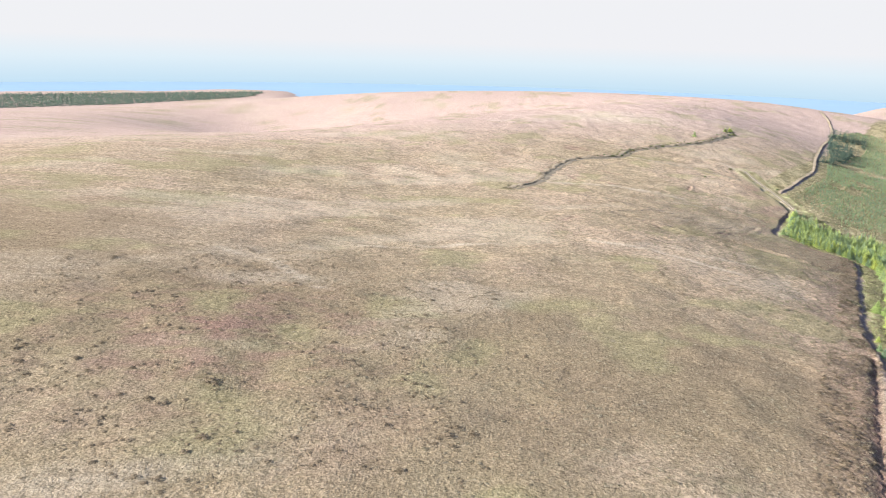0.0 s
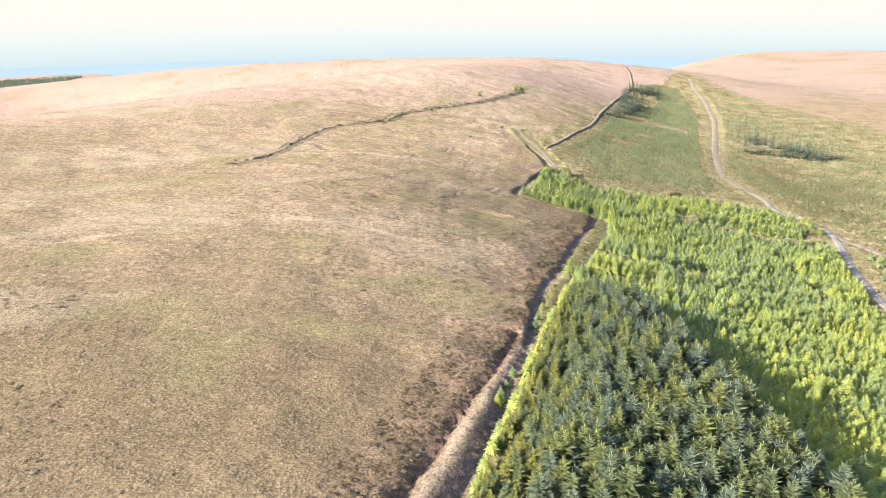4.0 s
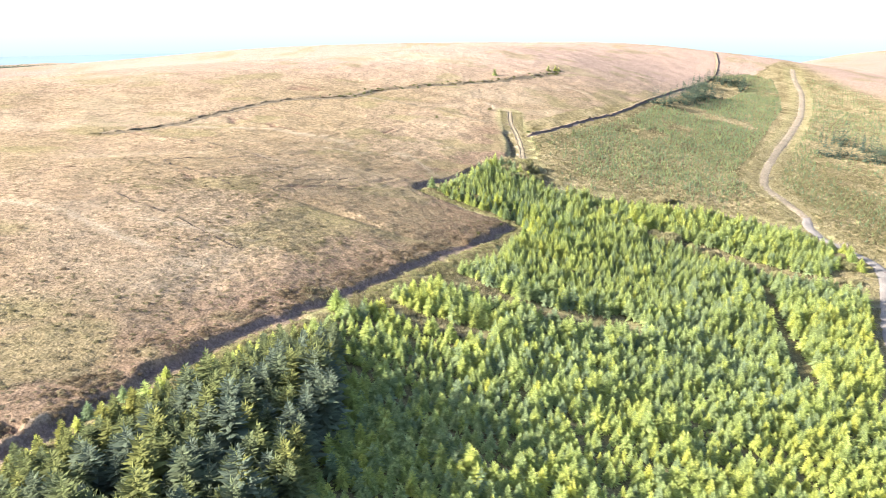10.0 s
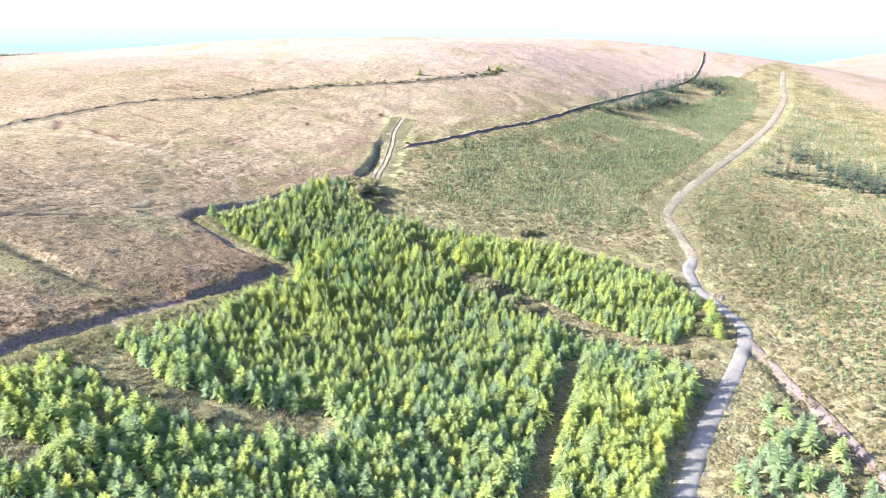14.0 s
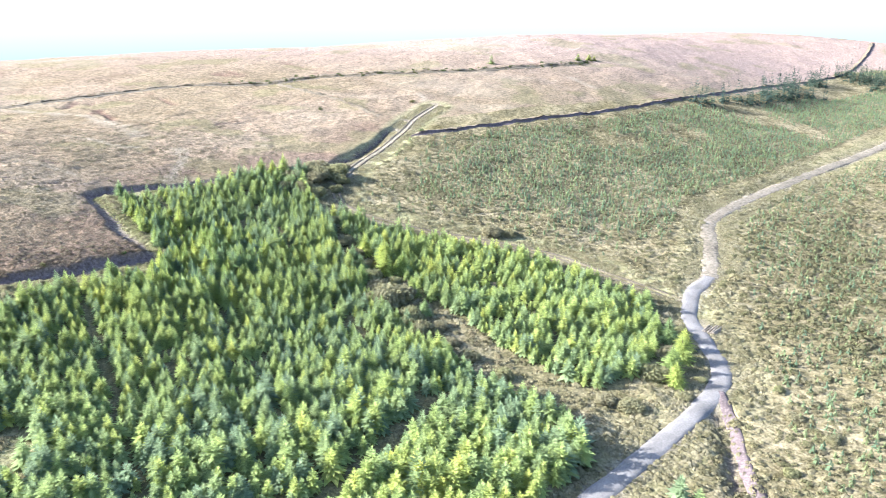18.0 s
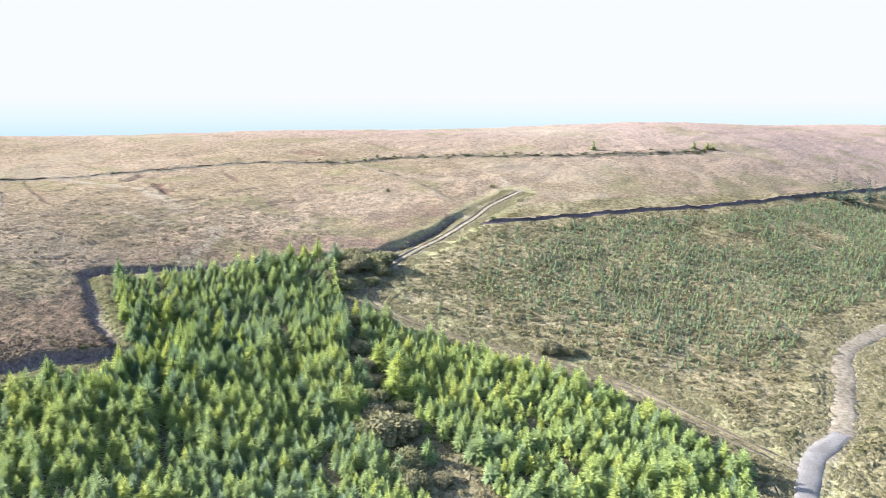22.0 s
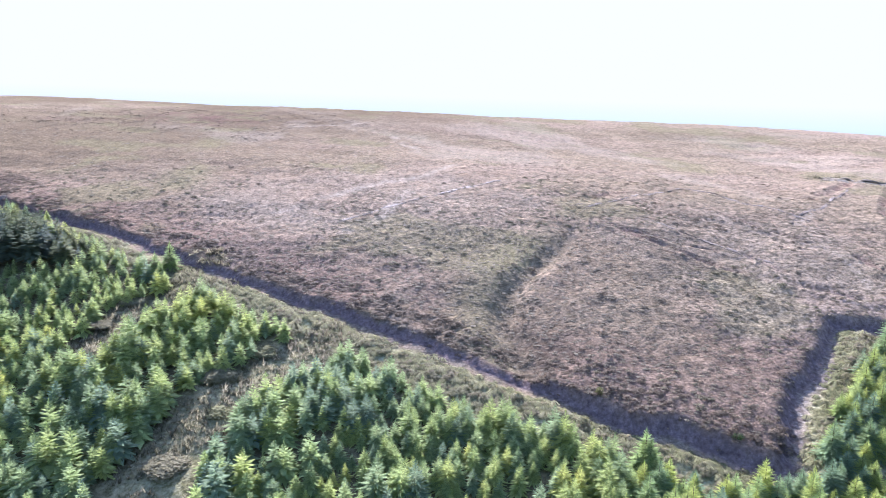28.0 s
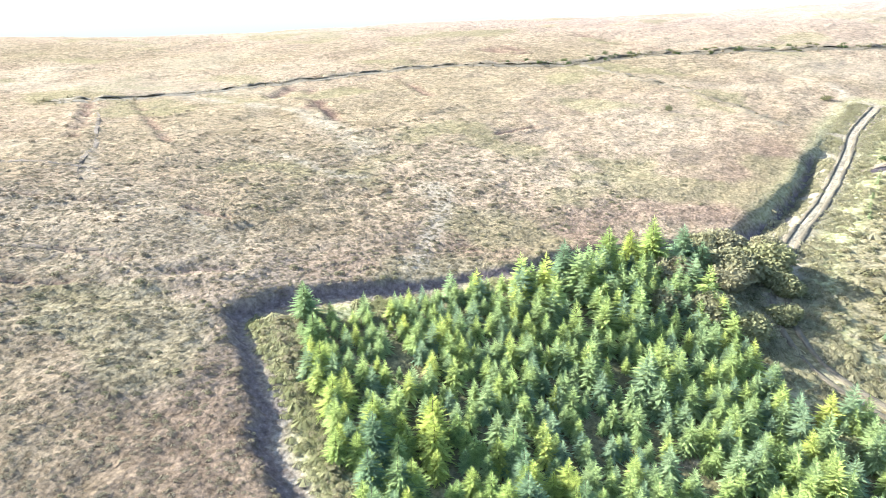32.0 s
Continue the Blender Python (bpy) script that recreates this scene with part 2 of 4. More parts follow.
ONESPRUCE = foliage("needles of a single spruce", (0.194, 0.267, 0.161), (0.289, 0.363, 0.133), (0.402, 0.439, 0.118), 0.7, 1.3, 0.48, 0.9)


# ---- the lie of the land ----
LAND = np.array([
    [4.7, 2.2, 2.3, 2.2, 0.7, 0.2, -0.5, -0.4],
    [1.3, 0.4, -0.3, -2.1, -0.1, 1.1, -1.1, -1.3],
    [-0.0, 5.2, -1.8, -1.0, -7.1, 0.4, -1.1, -1.5],
    [1.5, 0.9, -5.1, 4.0, -11.4, 3.5, -0.9, -0.7],
    [2.0, 3.0, -3.7, -4.2, -2.3, -1.7, -0.8, 0.6],
    [1.1, 1.2, 3.4, 0.1, 0.1, -2.8, 1.2, 1.2],
    [-3.1, -4.1, 1.5, -0.2, 1.0, 0.2, 1.2, 1.6],
    [-1.2, -1.3, -2.2, 1.7, 5.9, -1.7, 0.4, 2.6],
    [-19.0, -10.6, -10.7, -5.9, -1.2, 3.1, 14.1, 8.0]], float)


def land(x, y):
    """Height of the smooth ground."""
    x, y = np.asarray(x, float), np.asarray(y, float)
    z = 27 - 30 / (1 + np.exp(-(x - 190 - 0.25 * (y - 250)) / 35))
    for j in range(LAND.shape[0]):
        for i in range(LAND.shape[1]):
            z = z + LAND[j, i] * np.exp(-((x + 160 - 80 * i) ** 2 + (y + 30 - 80 * j) ** 2) / 85.0 ** 2)
    far = np.hypot(x - 150, y - 250)
    way = np.degrees(np.arctan2(x - 100, y))
    # north and north-west the moor falls to a low shelf and the sea; north-east it runs on to a long low hill
    turn = smooth(19, 34, way)
    z = z - smooth(-115, -75, way) * (80 + 30 * (1 - turn) * smooth(-60, -42, way)) * smooth(430 + 500 * turn, 1250 + 950 * turn, far)
    shelf = -50 + 35 * smooth(-45, -60, way) - 28 * smooth(1600, 1750, far) - 60 * smooth(-15, -9, way) - 60 * smooth(-70, -85, way)
    z = np.maximum(z, shelf)
    z = z - 2.4 * smooth(40, -90, x) * smooth(650, 450, y)
    z = z - 13 * np.exp(-((x + 230) / 170) ** 2 - ((y - 560) / 220) ** 2)
    z = z + 14 * np.exp(-(((x - 980) / 420) ** 2 + ((y - 1000) / 380) ** 2))
    return z


def smooth(a, b, v):
    k = np.clip((v - a) / (b - a), 0, 1)
    return k * k * (3 - 2 * k)


def inside(poly, x, y):
    x, y = np.asarray(x, float), np.asarray(y, float)
    hit = np.zeros(x.shape, bool)
    for (ax, ay), (bx, by) in zip(poly, poly[1:] + poly[:1]):
        cross = (ay > y) != (by > y)
        hit ^= cross & (x < (bx - ax) * (y - ay) / ((by - ay) or 1e-9) + ax)
    return hit


def side_of(line, x, y):
    """Signed distance to a line of points, positive on its right-hand side, and the way along it."""
    best, sign, way, gone = np.full(x.shape, 1e9), np.ones(x.shape), np.zeros(x.shape), 0.0
    for (ax, ay), (bx, by) in zip(line, line[1:]):
        dx, dy = bx - ax, by - ay
        size = math.hypot(dx, dy)
        k = np.clip(((x - ax) * dx + (y - ay) * dy) / size ** 2, 0, 1)
        d = np.hypot(x - ax - k * dx, y - ay - k * dy)
        near = d < best
        best = np.where(near, d, best)
        sign = np.where(near, np.sign((x - ax) * dy - (y - ay) * dx), sign)
        way = np.where(near, gone + k * size, way)
        gone += size
    return best * sign, way


def value_noise(x, y, scale, seed=0):
    """Smooth random field between 0 and 1."""
    x, y = np.asarray(x, float) * scale + 57.3 * seed, np.asarray(y, float) * scale + 31.7 * seed
    i, j = np.floor(x), np.floor(y)
    u, v = x - i, y - j
    u, v = u * u * (3 - 2 * u), v * v * (3 - 2 * v)

    def pick(a, b):
        s = np.sin(a * 127.1 + b * 311.7 + seed * 74.7) * 43758.5453
        return s - np.floor(s)

    return (pick(i, j) * (1 - u) + pick(i + 1, j) * u) * (1 - v) + (pick(i, j + 1) * (1 - u) + pick(i + 1, j + 1) * u) * v


def fractal(x, y, scale, seed=0, octaves=4):
    total = sum(value_noise(x, y, scale * 2 ** k, seed + k) / 2 ** k for k in range(octaves))
    return total / sum(1 / 2 ** k for k in range(octaves))


DITCH = [(22, 4), (42, 40), (56, 63), (65.5, 79), (72, 91.5), (76.5, 100.5), (81.5, 110.5), (86.5, 121), (91, 132), (97, 145), (103, 155.5), (109, 166), (115, 177), (121, 187), (125, 193.5), (129, 201), (133, 209),
         (135, 212.5), (128, 216), (121, 220.5), (114.5, 224.5), (117, 231.5), (122, 239.5), (128, 250), (134, 259.5), (139.5, 267), (142, 276), (142.3, 287), (142, 297)]
FARBANK = [(147.5, 294), (158, 306), (172.5, 326), (189, 348.5), (201, 369), (216, 397.5), (238, 436), (259, 472), (277, 500), (294, 527), (304, 550), (312, 572), (320, 600)]
TRACK = [(120, 37), (148, 80), (165, 110), (181, 140), (192, 164), (200, 181.5), (207.5, 195), (213.5, 206), (216.7, 215), (215.3, 223), (213.2, 231), (214, 240), (216.8, 248), (217.7, 262), (218.2, 276),
         (224, 290), (234, 309), (249, 336), (262, 358), (282, 392), (302, 428), (324, 473), (336, 500), (348, 535), (358, 560)]
SIDETRACK = [(213, 236), (207, 239), (200.5, 242), (190.5, 246), (179.5, 246.3), (166.5, 245.3), (156.5, 246), (150, 249.5), (146.3, 257), (144.8, 268), (145.5, 283), (145.5, 298), (145, 310), (146, 326)]
CRACK = [(38, 42), (50, 60), (58, 73), (64, 84), (70, 94.5), (76, 104.5), (81, 113), (84, 118.5)]
EASTDITCH = [(216.2, 206), (216.4, 199), (217, 192), (218.6, 182), (220.5, 168), (222.5, 150)]
RIDGE = [(30, 256), (36, 263), (43, 273), (52, 296), (66, 320), (88, 332), (100, 348), (131, 370), (149, 386), (179, 426)]
SPUR = [(91, 333), (104, 326), (117, 320), (128, 313), (138, 306)]
FOREST = [(48, 46), (58, 62), (67.5, 78), (74, 91), (78.5, 100), (84, 111), (89.5, 121), (94.5, 132), (106, 151), (118, 171), (128, 188), (136, 202), (139.5, 208), (136, 214), (128, 220), (120, 226), (124, 238), (131, 251), (137, 257), (143, 250),
          (149, 243), (156, 234), (162, 226), (168, 219), (176, 213), (188, 205), (199, 199), (202, 193), (195, 178), (187, 162), (176, 139), (161, 109), (143, 78), (118, 40), (90, 26), (60, 30)]
BLOCK = [(151, 242), (158, 242.5), (166, 242), (179, 243), (190, 242), (199, 238.5), (207, 234), (209, 224), (208, 214), (204, 207), (198, 208), (189, 213), (176, 222), (168, 228), (160, 233)]
GLADE = [(118, 178), (126, 172.5), (131, 169.5), (139, 168), (150, 171)]
GLADETWO = [(103, 156), (110, 160), (117, 156), (125, 155)]
GULLY = [(70, 208), (83, 204), (94, 201), (102, 197), (110, 193.5), (116, 193), (124, 195)]
OLDTREES = [(59, 62), (68.5, 78), (75, 91), (80, 100), (85.5, 111), (91, 121), (96, 131), (100.5, 140), (104, 145.5), (107.5, 144), (109, 136), (110, 124), (109, 112), (107.5, 100), (106, 88), (105, 76), (102, 62), (90, 46), (64, 46)]
PLANTED = [(152, 257), (150, 275), (150, 291), (160, 301), (175, 320), (192, 341), (218, 390), (262, 470), (290, 525), (320, 540), (331, 528), (316, 482), (295, 434), (274, 397), (243, 341), (227, 311),
           (213, 288), (211, 272), (210, 258), (205, 248), (190, 250), (170, 250), (158, 251)]
EASTPLANTED = [(222, 216), (223, 244), (224, 270), (228, 289), (238, 309), (254, 338), (286, 394), (308, 432), (330, 482), (352, 530), (420, 520), (470, 420), (440, 300), (380, 200), (300, 140), (235, 120), (226, 170), (224, 200)]
BELT = [(262, 334), (272, 344), (284, 372), (292, 370), (294, 346), (300, 330), (306, 318), (292, 312), (280, 322)]
KNOLL = [(214, 392), (226, 402), (240, 432), (256, 462), (288, 523), (302, 522), (308, 506), (288, 474), (272, 452), (258, 438), (246, 420), (232, 398), (222, 388)]
SOUTHEAST = [(206, 186), (213, 197), (216, 190), (218, 170), (222, 140), (215, 115), (190, 95), (172, 100), (186, 135), (197, 162)]


# ---- ground ----
def spread(lines):
    """Coordinates along one axis from (start, step) pairs."""
    out = []
    for (a, step), (b, _) in zip(lines, lines[1:]):
        n = max(1, int(round((b - a) / step)))
        out += [a + (b - a) * k / n for k in range(n)]
    return np.array(out + [lines[-1][0]])


def grow(a, b, first, ratio):
    """Ever longer steps from a to b."""
    out, step = [], first
    v = a
    while abs(v - a) < abs(b - a):
        v += math.copysign(step, b - a)
        step *= ratio
        out.append(v)
    return out


def tree_edge(way):
    """How far from the ditch the spruces begin: close up to it in the south, behind a grass verge in the north."""
    return 1.9 + 2.4 * smooth(134, 148, way) + 2.0 * smooth(160, 180, way)


def relief(x, y):
    """Ground height with ditches, banks and tussocks, and how much of each cover lies there."""
    z = land(x, y)
    d, way = side_of(DITCH, x, y)
    wob = (fractal(x, y, 0.28, 3, 4) - 0.5) * 2.2
    s = d + wob
    deep = smooth(0, 40, way) * (0.5 + 0.5 * value_noise(way, 0 * way, 0.09, 5) + 0.35 * np.exp(-((way - 228) / 16.0) ** 2) + 0.4 * smooth(140, 126, way))
    deep = deep * (1 - 0.22 * smooth(146, 158, way) * smooth(222, 208, way))
    deep = deep * (1 - 0.55 * np.exp(-((way - 212) / 4.5) ** 2))
    face = smooth(-0.45, 0.3, s)
    back = smooth(1.0, 3.0, s)
    z = z + deep * (0.15 * smooth(-8, -0.5, s) * (1 - face) + (-0.7 * face + 0.5 * back) * (1 - smooth(4.2, 12, s)) - 0.1 * (1 - smooth(4.2, 12, s)) * face)
    near = smooth(700, 350, np.hypot(x - 150, y - 230))
    forest = inside(FOREST, x, y) | inside(BLOCK, x, y)
    planted = inside(PLANTED, x, y) | inside(EASTPLANTED, x, y) | inside(SOUTHEAST, x, y)
    t, _ = side_of(TRACK, x, y)
    u, uw = side_of(SIDETRACK, x, y)
    made = smooth(4.5, 1.8, np.minimum(np.abs(t), np.abs(u)))
    e, _ = side_of(EASTDITCH, x, y)
    z = z - 1.0 * np.exp(-(e / 1.3) ** 2)
    lumps = (fractal(x, y, 0.9, 11, 3) - 0.5) * 0.3 + (fractal(x, y, 0.12, 21, 3) - 0.5) * 1.1
    wet = smooth(0.0, 1.0, np.exp(-((s - 0.9) / 1.5) ** 2))
    z = z + near * lumps * (1 - made) * (1 - 0.6 * wet)
    # an old gully runs down the moor to the ditch
    g, gw = side_of(GULLY, x, y)
    z = z - 0.9 * np.exp(-(g / 1.6) ** 2) * smooth(10, 36, gw)
    # a second, narrow crack beside the ditch in the south, and a deeper cut in the north
    k, kw = side_of(CRACK, x, y)
    k = k + (fractal(x, y, 0.3, 45, 3) - 0.5) * 1.2
    crack = smooth(0, 10, kw) * smooth(102, 92, kw)
    z = z - 1.1 * np.exp(-(k / 0.65) ** 2) * crack + 0.2 * np.exp(-((k - 2.2) / 1.1) ** 2) * crack
    cut, _ = side_of([(140.4, 268), (142.2, 278), (142.6, 288), (142, 297)], x, y)
    z = z - 0.7 * np.exp(-(cut / 0.9) ** 2)
    z = z - 0.22 * made
    east = s > 1.6
    moorward = (~forest) & (~planted)
    north = (x > 146) & (d > 4)
    cover = {}
    n1, n2 = fractal(x, y, 0.07, 31, 4), fractal(x, y, 0.02, 41, 4)
    cover["heather"] = np.clip(smooth(16, 2, -s) * smooth(0.35, 0.6, n1 + 0.12) * (s < 0) * 0.5, 0, 1)
    cover["rush"] = np.clip(smooth(0.60, 0.68, n1) * 0.7 * moorward + 0.8 * np.exp(-((g - 3.0) / 3.2) ** 2) * smooth(16, 34, gw) * (s < -1), 0, 1)
    cover["heather"] = np.maximum(cover["heather"], 0.95 * np.exp(-((x + 28) / 26) ** 2 - ((y - 100) / 24) ** 2) * smooth(0.5, 0.6, fractal(x, y, 0.35, 33, 3)))
    # heather west of the crack, and a dark colour along the crack itself
    cover["heather"] = np.maximum(cover["heather"], crack * np.maximum(1.0 * np.exp(-((k + 0.1) / 0.75) ** 2), 0.3 * smooth(-10, -4, k) * (k < 0.5) * smooth(0.3, 0.55, n1)))
    # shade in the northern cut put into the colour, as dark heather cover
    cover["heather"] = np.maximum(cover["heather"], 0.85 * np.exp(-(cut / 0.9) ** 2))
    band, _ = side_of([(20, 126), (43, 133), (58, 137), (74, 141)], x, y)
    flush, _ = side_of([(36, 165), (46, 167), (57, 168)], x, y)
    cover["rush"] = np.maximum(cover["rush"] * 0.7, 0.6 * np.maximum(np.exp(-(band / 4.0) ** 2), np.exp(-(flush / 3.5) ** 2)) * smooth(0.3, 0.55, n1))
    cover["rush"] = np.maximum(cover["rush"], 0.22 * np.exp(-((x + 15) / 60) ** 2 - ((y - 76) / 42) ** 2) * smooth(0.25, 0.6, n1))
    # bleached streaks run down the slope
    streak = fractal(x * 0.55 + y * 0.25, y * 1.3 - x * 0.5, 0.045, 61, 4)
    cover["pale"] = np.clip(smooth(0.56, 0.78, streak) * 0.3 * (x < 145 + 0.5 * np.maximum(y - 290, 0)), 0, 1)
    for line, half in (([(-13, 163), (-2, 166), (11, 171), (26, 174)], 1.3), ([(45, 183), (60, 179), (71, 170), (78, 166), (89, 159)], 0.9), ([(73, 178), (86, 176), (94, 172)], 0.9), ([(78, 255), (100, 252), (124, 270)], 0.8),
                       ([(112, 256), (108, 258), (96, 263), (84, 268.5), (72, 272), (60, 273), (48, 273)], 2.2), ([(122, 349), (139, 334), (142, 329)], 1.0), ([(173, 393), (186, 380)], 1.0), ([(-50, 153), (-30, 143), (-17, 128)], 1.0),
                       ([(120, 240), (117, 247), (113, 256)], 1.1), ([(112, 228), (106, 232), (98, 232.5), (84, 232), (72, 240)], 0.5)):
        away, _ = side_of(line, x, y)
        cover["pale"] = np.maximum(cover["pale"], 0.7 * np.exp(-((away + 1.6 * (n1 - 0.5)) / half) ** 2) * smooth(0.3, 0.5, fractal(x, y, 0.2, 77, 3)))
    cover["pale"] = np.maximum(cover["pale"], 0.6 * np.exp(-((k - 2.0) / 0.9) ** 2) * crack)
    cover["pale"] = np.maximum(cover["pale"], 0.6 * np.exp(-((x - 108) / 34) ** 2 - ((y - 446) / 24) ** 2))
    cover["pale"] = np.maximum(cover["pale"], 0.85 * np.exp(-((u + 0.6) / 2.6) ** 2) * smooth(66, 82, uw))
    cover["brown"] = 0.45 * np.exp(-((x - 106) / 24) ** 2 - ((y - 213) / 20) ** 2) + 0.14 * np.exp(-((x - 92) / 42) ** 2 - ((y - 200) / 48) ** 2) + 0.95 * smooth(180, 95, y + 0.3 * x - 20) * smooth(0.15, 0.5, n2)
    for line, half in (([(87, 205), (94, 214), (97, 222), (103, 224)], 0.45), ([(107, 225), (108, 227), (110, 229)], 0.9), ([(97, 235), (102, 236)], 0.6), ([(49, 253), (65, 242)], 0.6), ([(45, 264), (60, 256), (76, 248)], 0.6), ([(59, 281), (66, 283), (79, 275)], 1.0),
                       ([(67, 213), (79, 223), (92, 231)], 0.5), ([(67, 213), (74, 202)], 0.5), ([(87, 205), (103, 219)], 0.5), ([(17, 201), (22, 204)], 0.7), ([(42, 207), (47, 212)], 0.6), ([(67, 346), (74, 343)], 1.2), ([(66, 307), (82, 296)], 0.7), ([(22, 270), (60, 246)], 0.7),
                       ([(76, 368), (90, 361), (104, 354)], 0.9), ([(57, 288), (61, 279)], 0.8), ([(61, 289), (66, 281)], 0.7), ([(71, 281), (73, 275)], 0.7), ([(77, 277), (82, 272)], 0.9), ([(66, 341), (76, 340)], 1.6), ([(104, 279), (107, 286)], 0.6), ([(96, 352), (103, 353)], 1.2)):
        away, _ = side_of(line, x, y)
        mark = np.exp(-((away + 0.9 * (n1 - 0.5)) / half) ** 2) * smooth(0.25, 0.5, fractal(x, y, 0.3, 97, 3))
        cover["heather"] = np.maximum(cover["heather"], 0.9 * mark)
        z = z - 0.4 * mark + 0.2 * np.exp(-((away - 2 * half) / half) ** 2)
    old, _ = side_of(RIDGE, x, y)
    cover["heather"] = np.maximum(cover["heather"], 0.95 * np.exp(-((old + 0.8) / 1.8) ** 2) * smooth(0.38, 0.5, fractal(x, y, 0.22, 103, 3)))
    # moor turns paler and pinker with distance to the north
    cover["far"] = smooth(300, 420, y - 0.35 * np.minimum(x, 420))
    cover["rough"] = np.where(planted | ((y > 236) & (x > 146) & (d > 3) & (x < 420) & (y < 300 + 1.3 * (x - 140))), 1.0, 0.0) * smooth(650, 560, y) * smooth(384, 362, x + 6 * (n1 - 0.5) - 1.2 * np.maximum(0, 377 - y))
    cover["rough"] = np.maximum(cover["rough"], np.where(east & (x > 60) & (d < 200) & (y < 240) & (x < 480), 1.0, 0.0))
    trodden = 0.9 * np.exp(-((u + 0.6) / 2.8) ** 4) * smooth(66, 82, uw)
    cover["rough"] = cover["rough"] * (1 - trodden)
    cover["litter"] = np.where(forest & (d > np.where(way < 234, tree_edge(way) - 0.1, 2.8)), 0.95 * smooth(0.1, 0.4, fractal(x, y, 0.3, 51, 3)), 0.0)
    cover["litter"] = np.where((np.abs(side_of(GLADE, x, y)[0]) < 3.4) | (np.abs(side_of(GLADETWO, x, y)[0]) < 2.4), 0.3, cover["litter"])
    strip, _ = side_of([(163, 228), (168, 221), (176, 216), (189, 208), (203, 203)], x, y)
    cover["litter"] = np.maximum(cover["litter"], 0.9 * np.exp(-(strip / 5.0) ** 2) * smooth(0.25, 0.5, n1))
    cover["verge"] = np.clip(smooth(1.6, 2.6, s) * smooth(5.5 + 3 * smooth(160, 180, way), 4 + 2 * smooth(160, 180, way), s) * smooth(130, 146, way) + 0.3 * np.exp(-((np.abs(t) - 4.0) / 2.2) ** 2) + 0.8 * np.exp(-((np.abs(u) - 3.2) / 1.6) ** 2), 0, 1)
    cover["verge"] = np.maximum(cover["verge"], 0.75 * np.maximum(np.exp(-(side_of(GLADE, x, y)[0] / 3.4) ** 2), np.exp(-(side_of(GLADETWO, x, y)[0] / 2.4) ** 2)) * forest)
    cover["verge"] = cover["verge"] * (1 - trodden)
    cover["stony"] = np.clip(np.exp(-((s - 1.2) / 0.4) ** 2) * smooth(0.5, 0.65, value_noise(way, 0 * way, 0.15, 9)) * 0.4 + 0.5 * np.exp(-((s - 1.0) / 0.6) ** 2) * np.exp(-((way - 245) / 9.0) ** 2), 0, 1)
    cover["stony"] = np.maximum(cover["stony"], 0.6 * np.exp(-((np.abs(t) - 1.3) / 0.7) ** 2) * smooth(0.3, 0.6, fractal(x, y, 0.5, 113, 3)))
    cover["peat"] = np.clip(smooth(-0.4, -0.1, s) * smooth(1.05, 0.6, s) * smooth(10, 40, way) + 0.6 * np.exp(-(e / 0.8) ** 2), 0, 1)
    return z, cover


def mesh_from(name, verts, faces, mat, smooth_shade=False):
    me = bpy.data.meshes.new(name)
    verts, faces = np.asarray(verts, np.float32), np.asarray(faces, np.int32)
    me.vertices.add(len(verts))
    me.vertices.foreach_set("co", verts.ravel())
    me.loops.add(faces.size)
    me.loops.foreach_set("vertex_index", faces.ravel())
    me.polygons.add(len(faces))
    me.polygons.foreach_set("loop_start", np.arange(len(faces), dtype=np.int32) * faces.shape[1])
    me.update(calc_edges=True)
    me.polygons.foreach_set("use_smooth", np.full(len(faces), smooth_shade))
    me.materials.append(mat)
    return me


def give(me, name, values):
    me.attributes.new(name, 'FLOAT', 'POINT').data.foreach_set("value", np.asarray(values, np.float32))


def build_ground():
    xs = spread([(-60, 2.2), (40, 1.2), (84, 0.52), (148, 0.9), (232, 1.5), (300, 2.5), (360, 1)])
    ys = spread([(-10, 2.5), (60, 1.2), (104, 0.56), (302, 1.2), (340, 1.8), (440, 2.6), (640, 1)])
    xs = np.concatenate([grow(-60, -3000, 4, 1.13)[::-1], xs, grow(360, 3200, 4, 1.13)])
    ys = np.concatenate([grow(-10, -2900, 4, 1.16)[::-1], ys, grow(640, 3000, 4, 1.12)])
    x, y = np.meshgrid(xs, ys)
    x, y = x.ravel(), y.ravel()
    z, cover = relief(x, y)
    nx, ny = len(xs), len(ys)
    i = (np.arange(ny - 1)[:, None] * nx + np.arange(nx - 1)[None]).ravel()
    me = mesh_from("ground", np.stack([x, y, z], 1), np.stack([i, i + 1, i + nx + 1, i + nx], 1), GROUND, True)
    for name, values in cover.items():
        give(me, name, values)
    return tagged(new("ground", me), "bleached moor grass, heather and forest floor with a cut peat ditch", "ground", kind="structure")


ground = build_ground()


def build_sea():
    m, t, b = material("pale hazy sea", 0.9, 0.0)
    p = coords(t)
    t.links.new(ramp(t, noise_tex(t, 0.002, 4, 0.6, p), [(0.3, (0.125, 0.18, 0.225)), (0.7, (0.135, 0.192, 0.237))]), b.inputs["Base Color"])
    r = 2165.0
    ring = [(150 + r * math.cos(a * math.tau / 96), 100 + r * math.sin(a * math.tau / 96), -58.0) for a in range(96)]
    bm = bmesh.new()
    bm.faces.new([bm.verts.new(v) for v in ring])
    me = bpy.data.meshes.new("sea")
    bm.to_mesh(me)
    me.materials.append(m)
    return tagged(new("sea", me), "calm pale blue sea under haze", "sea", kind="structure")


build_sea()


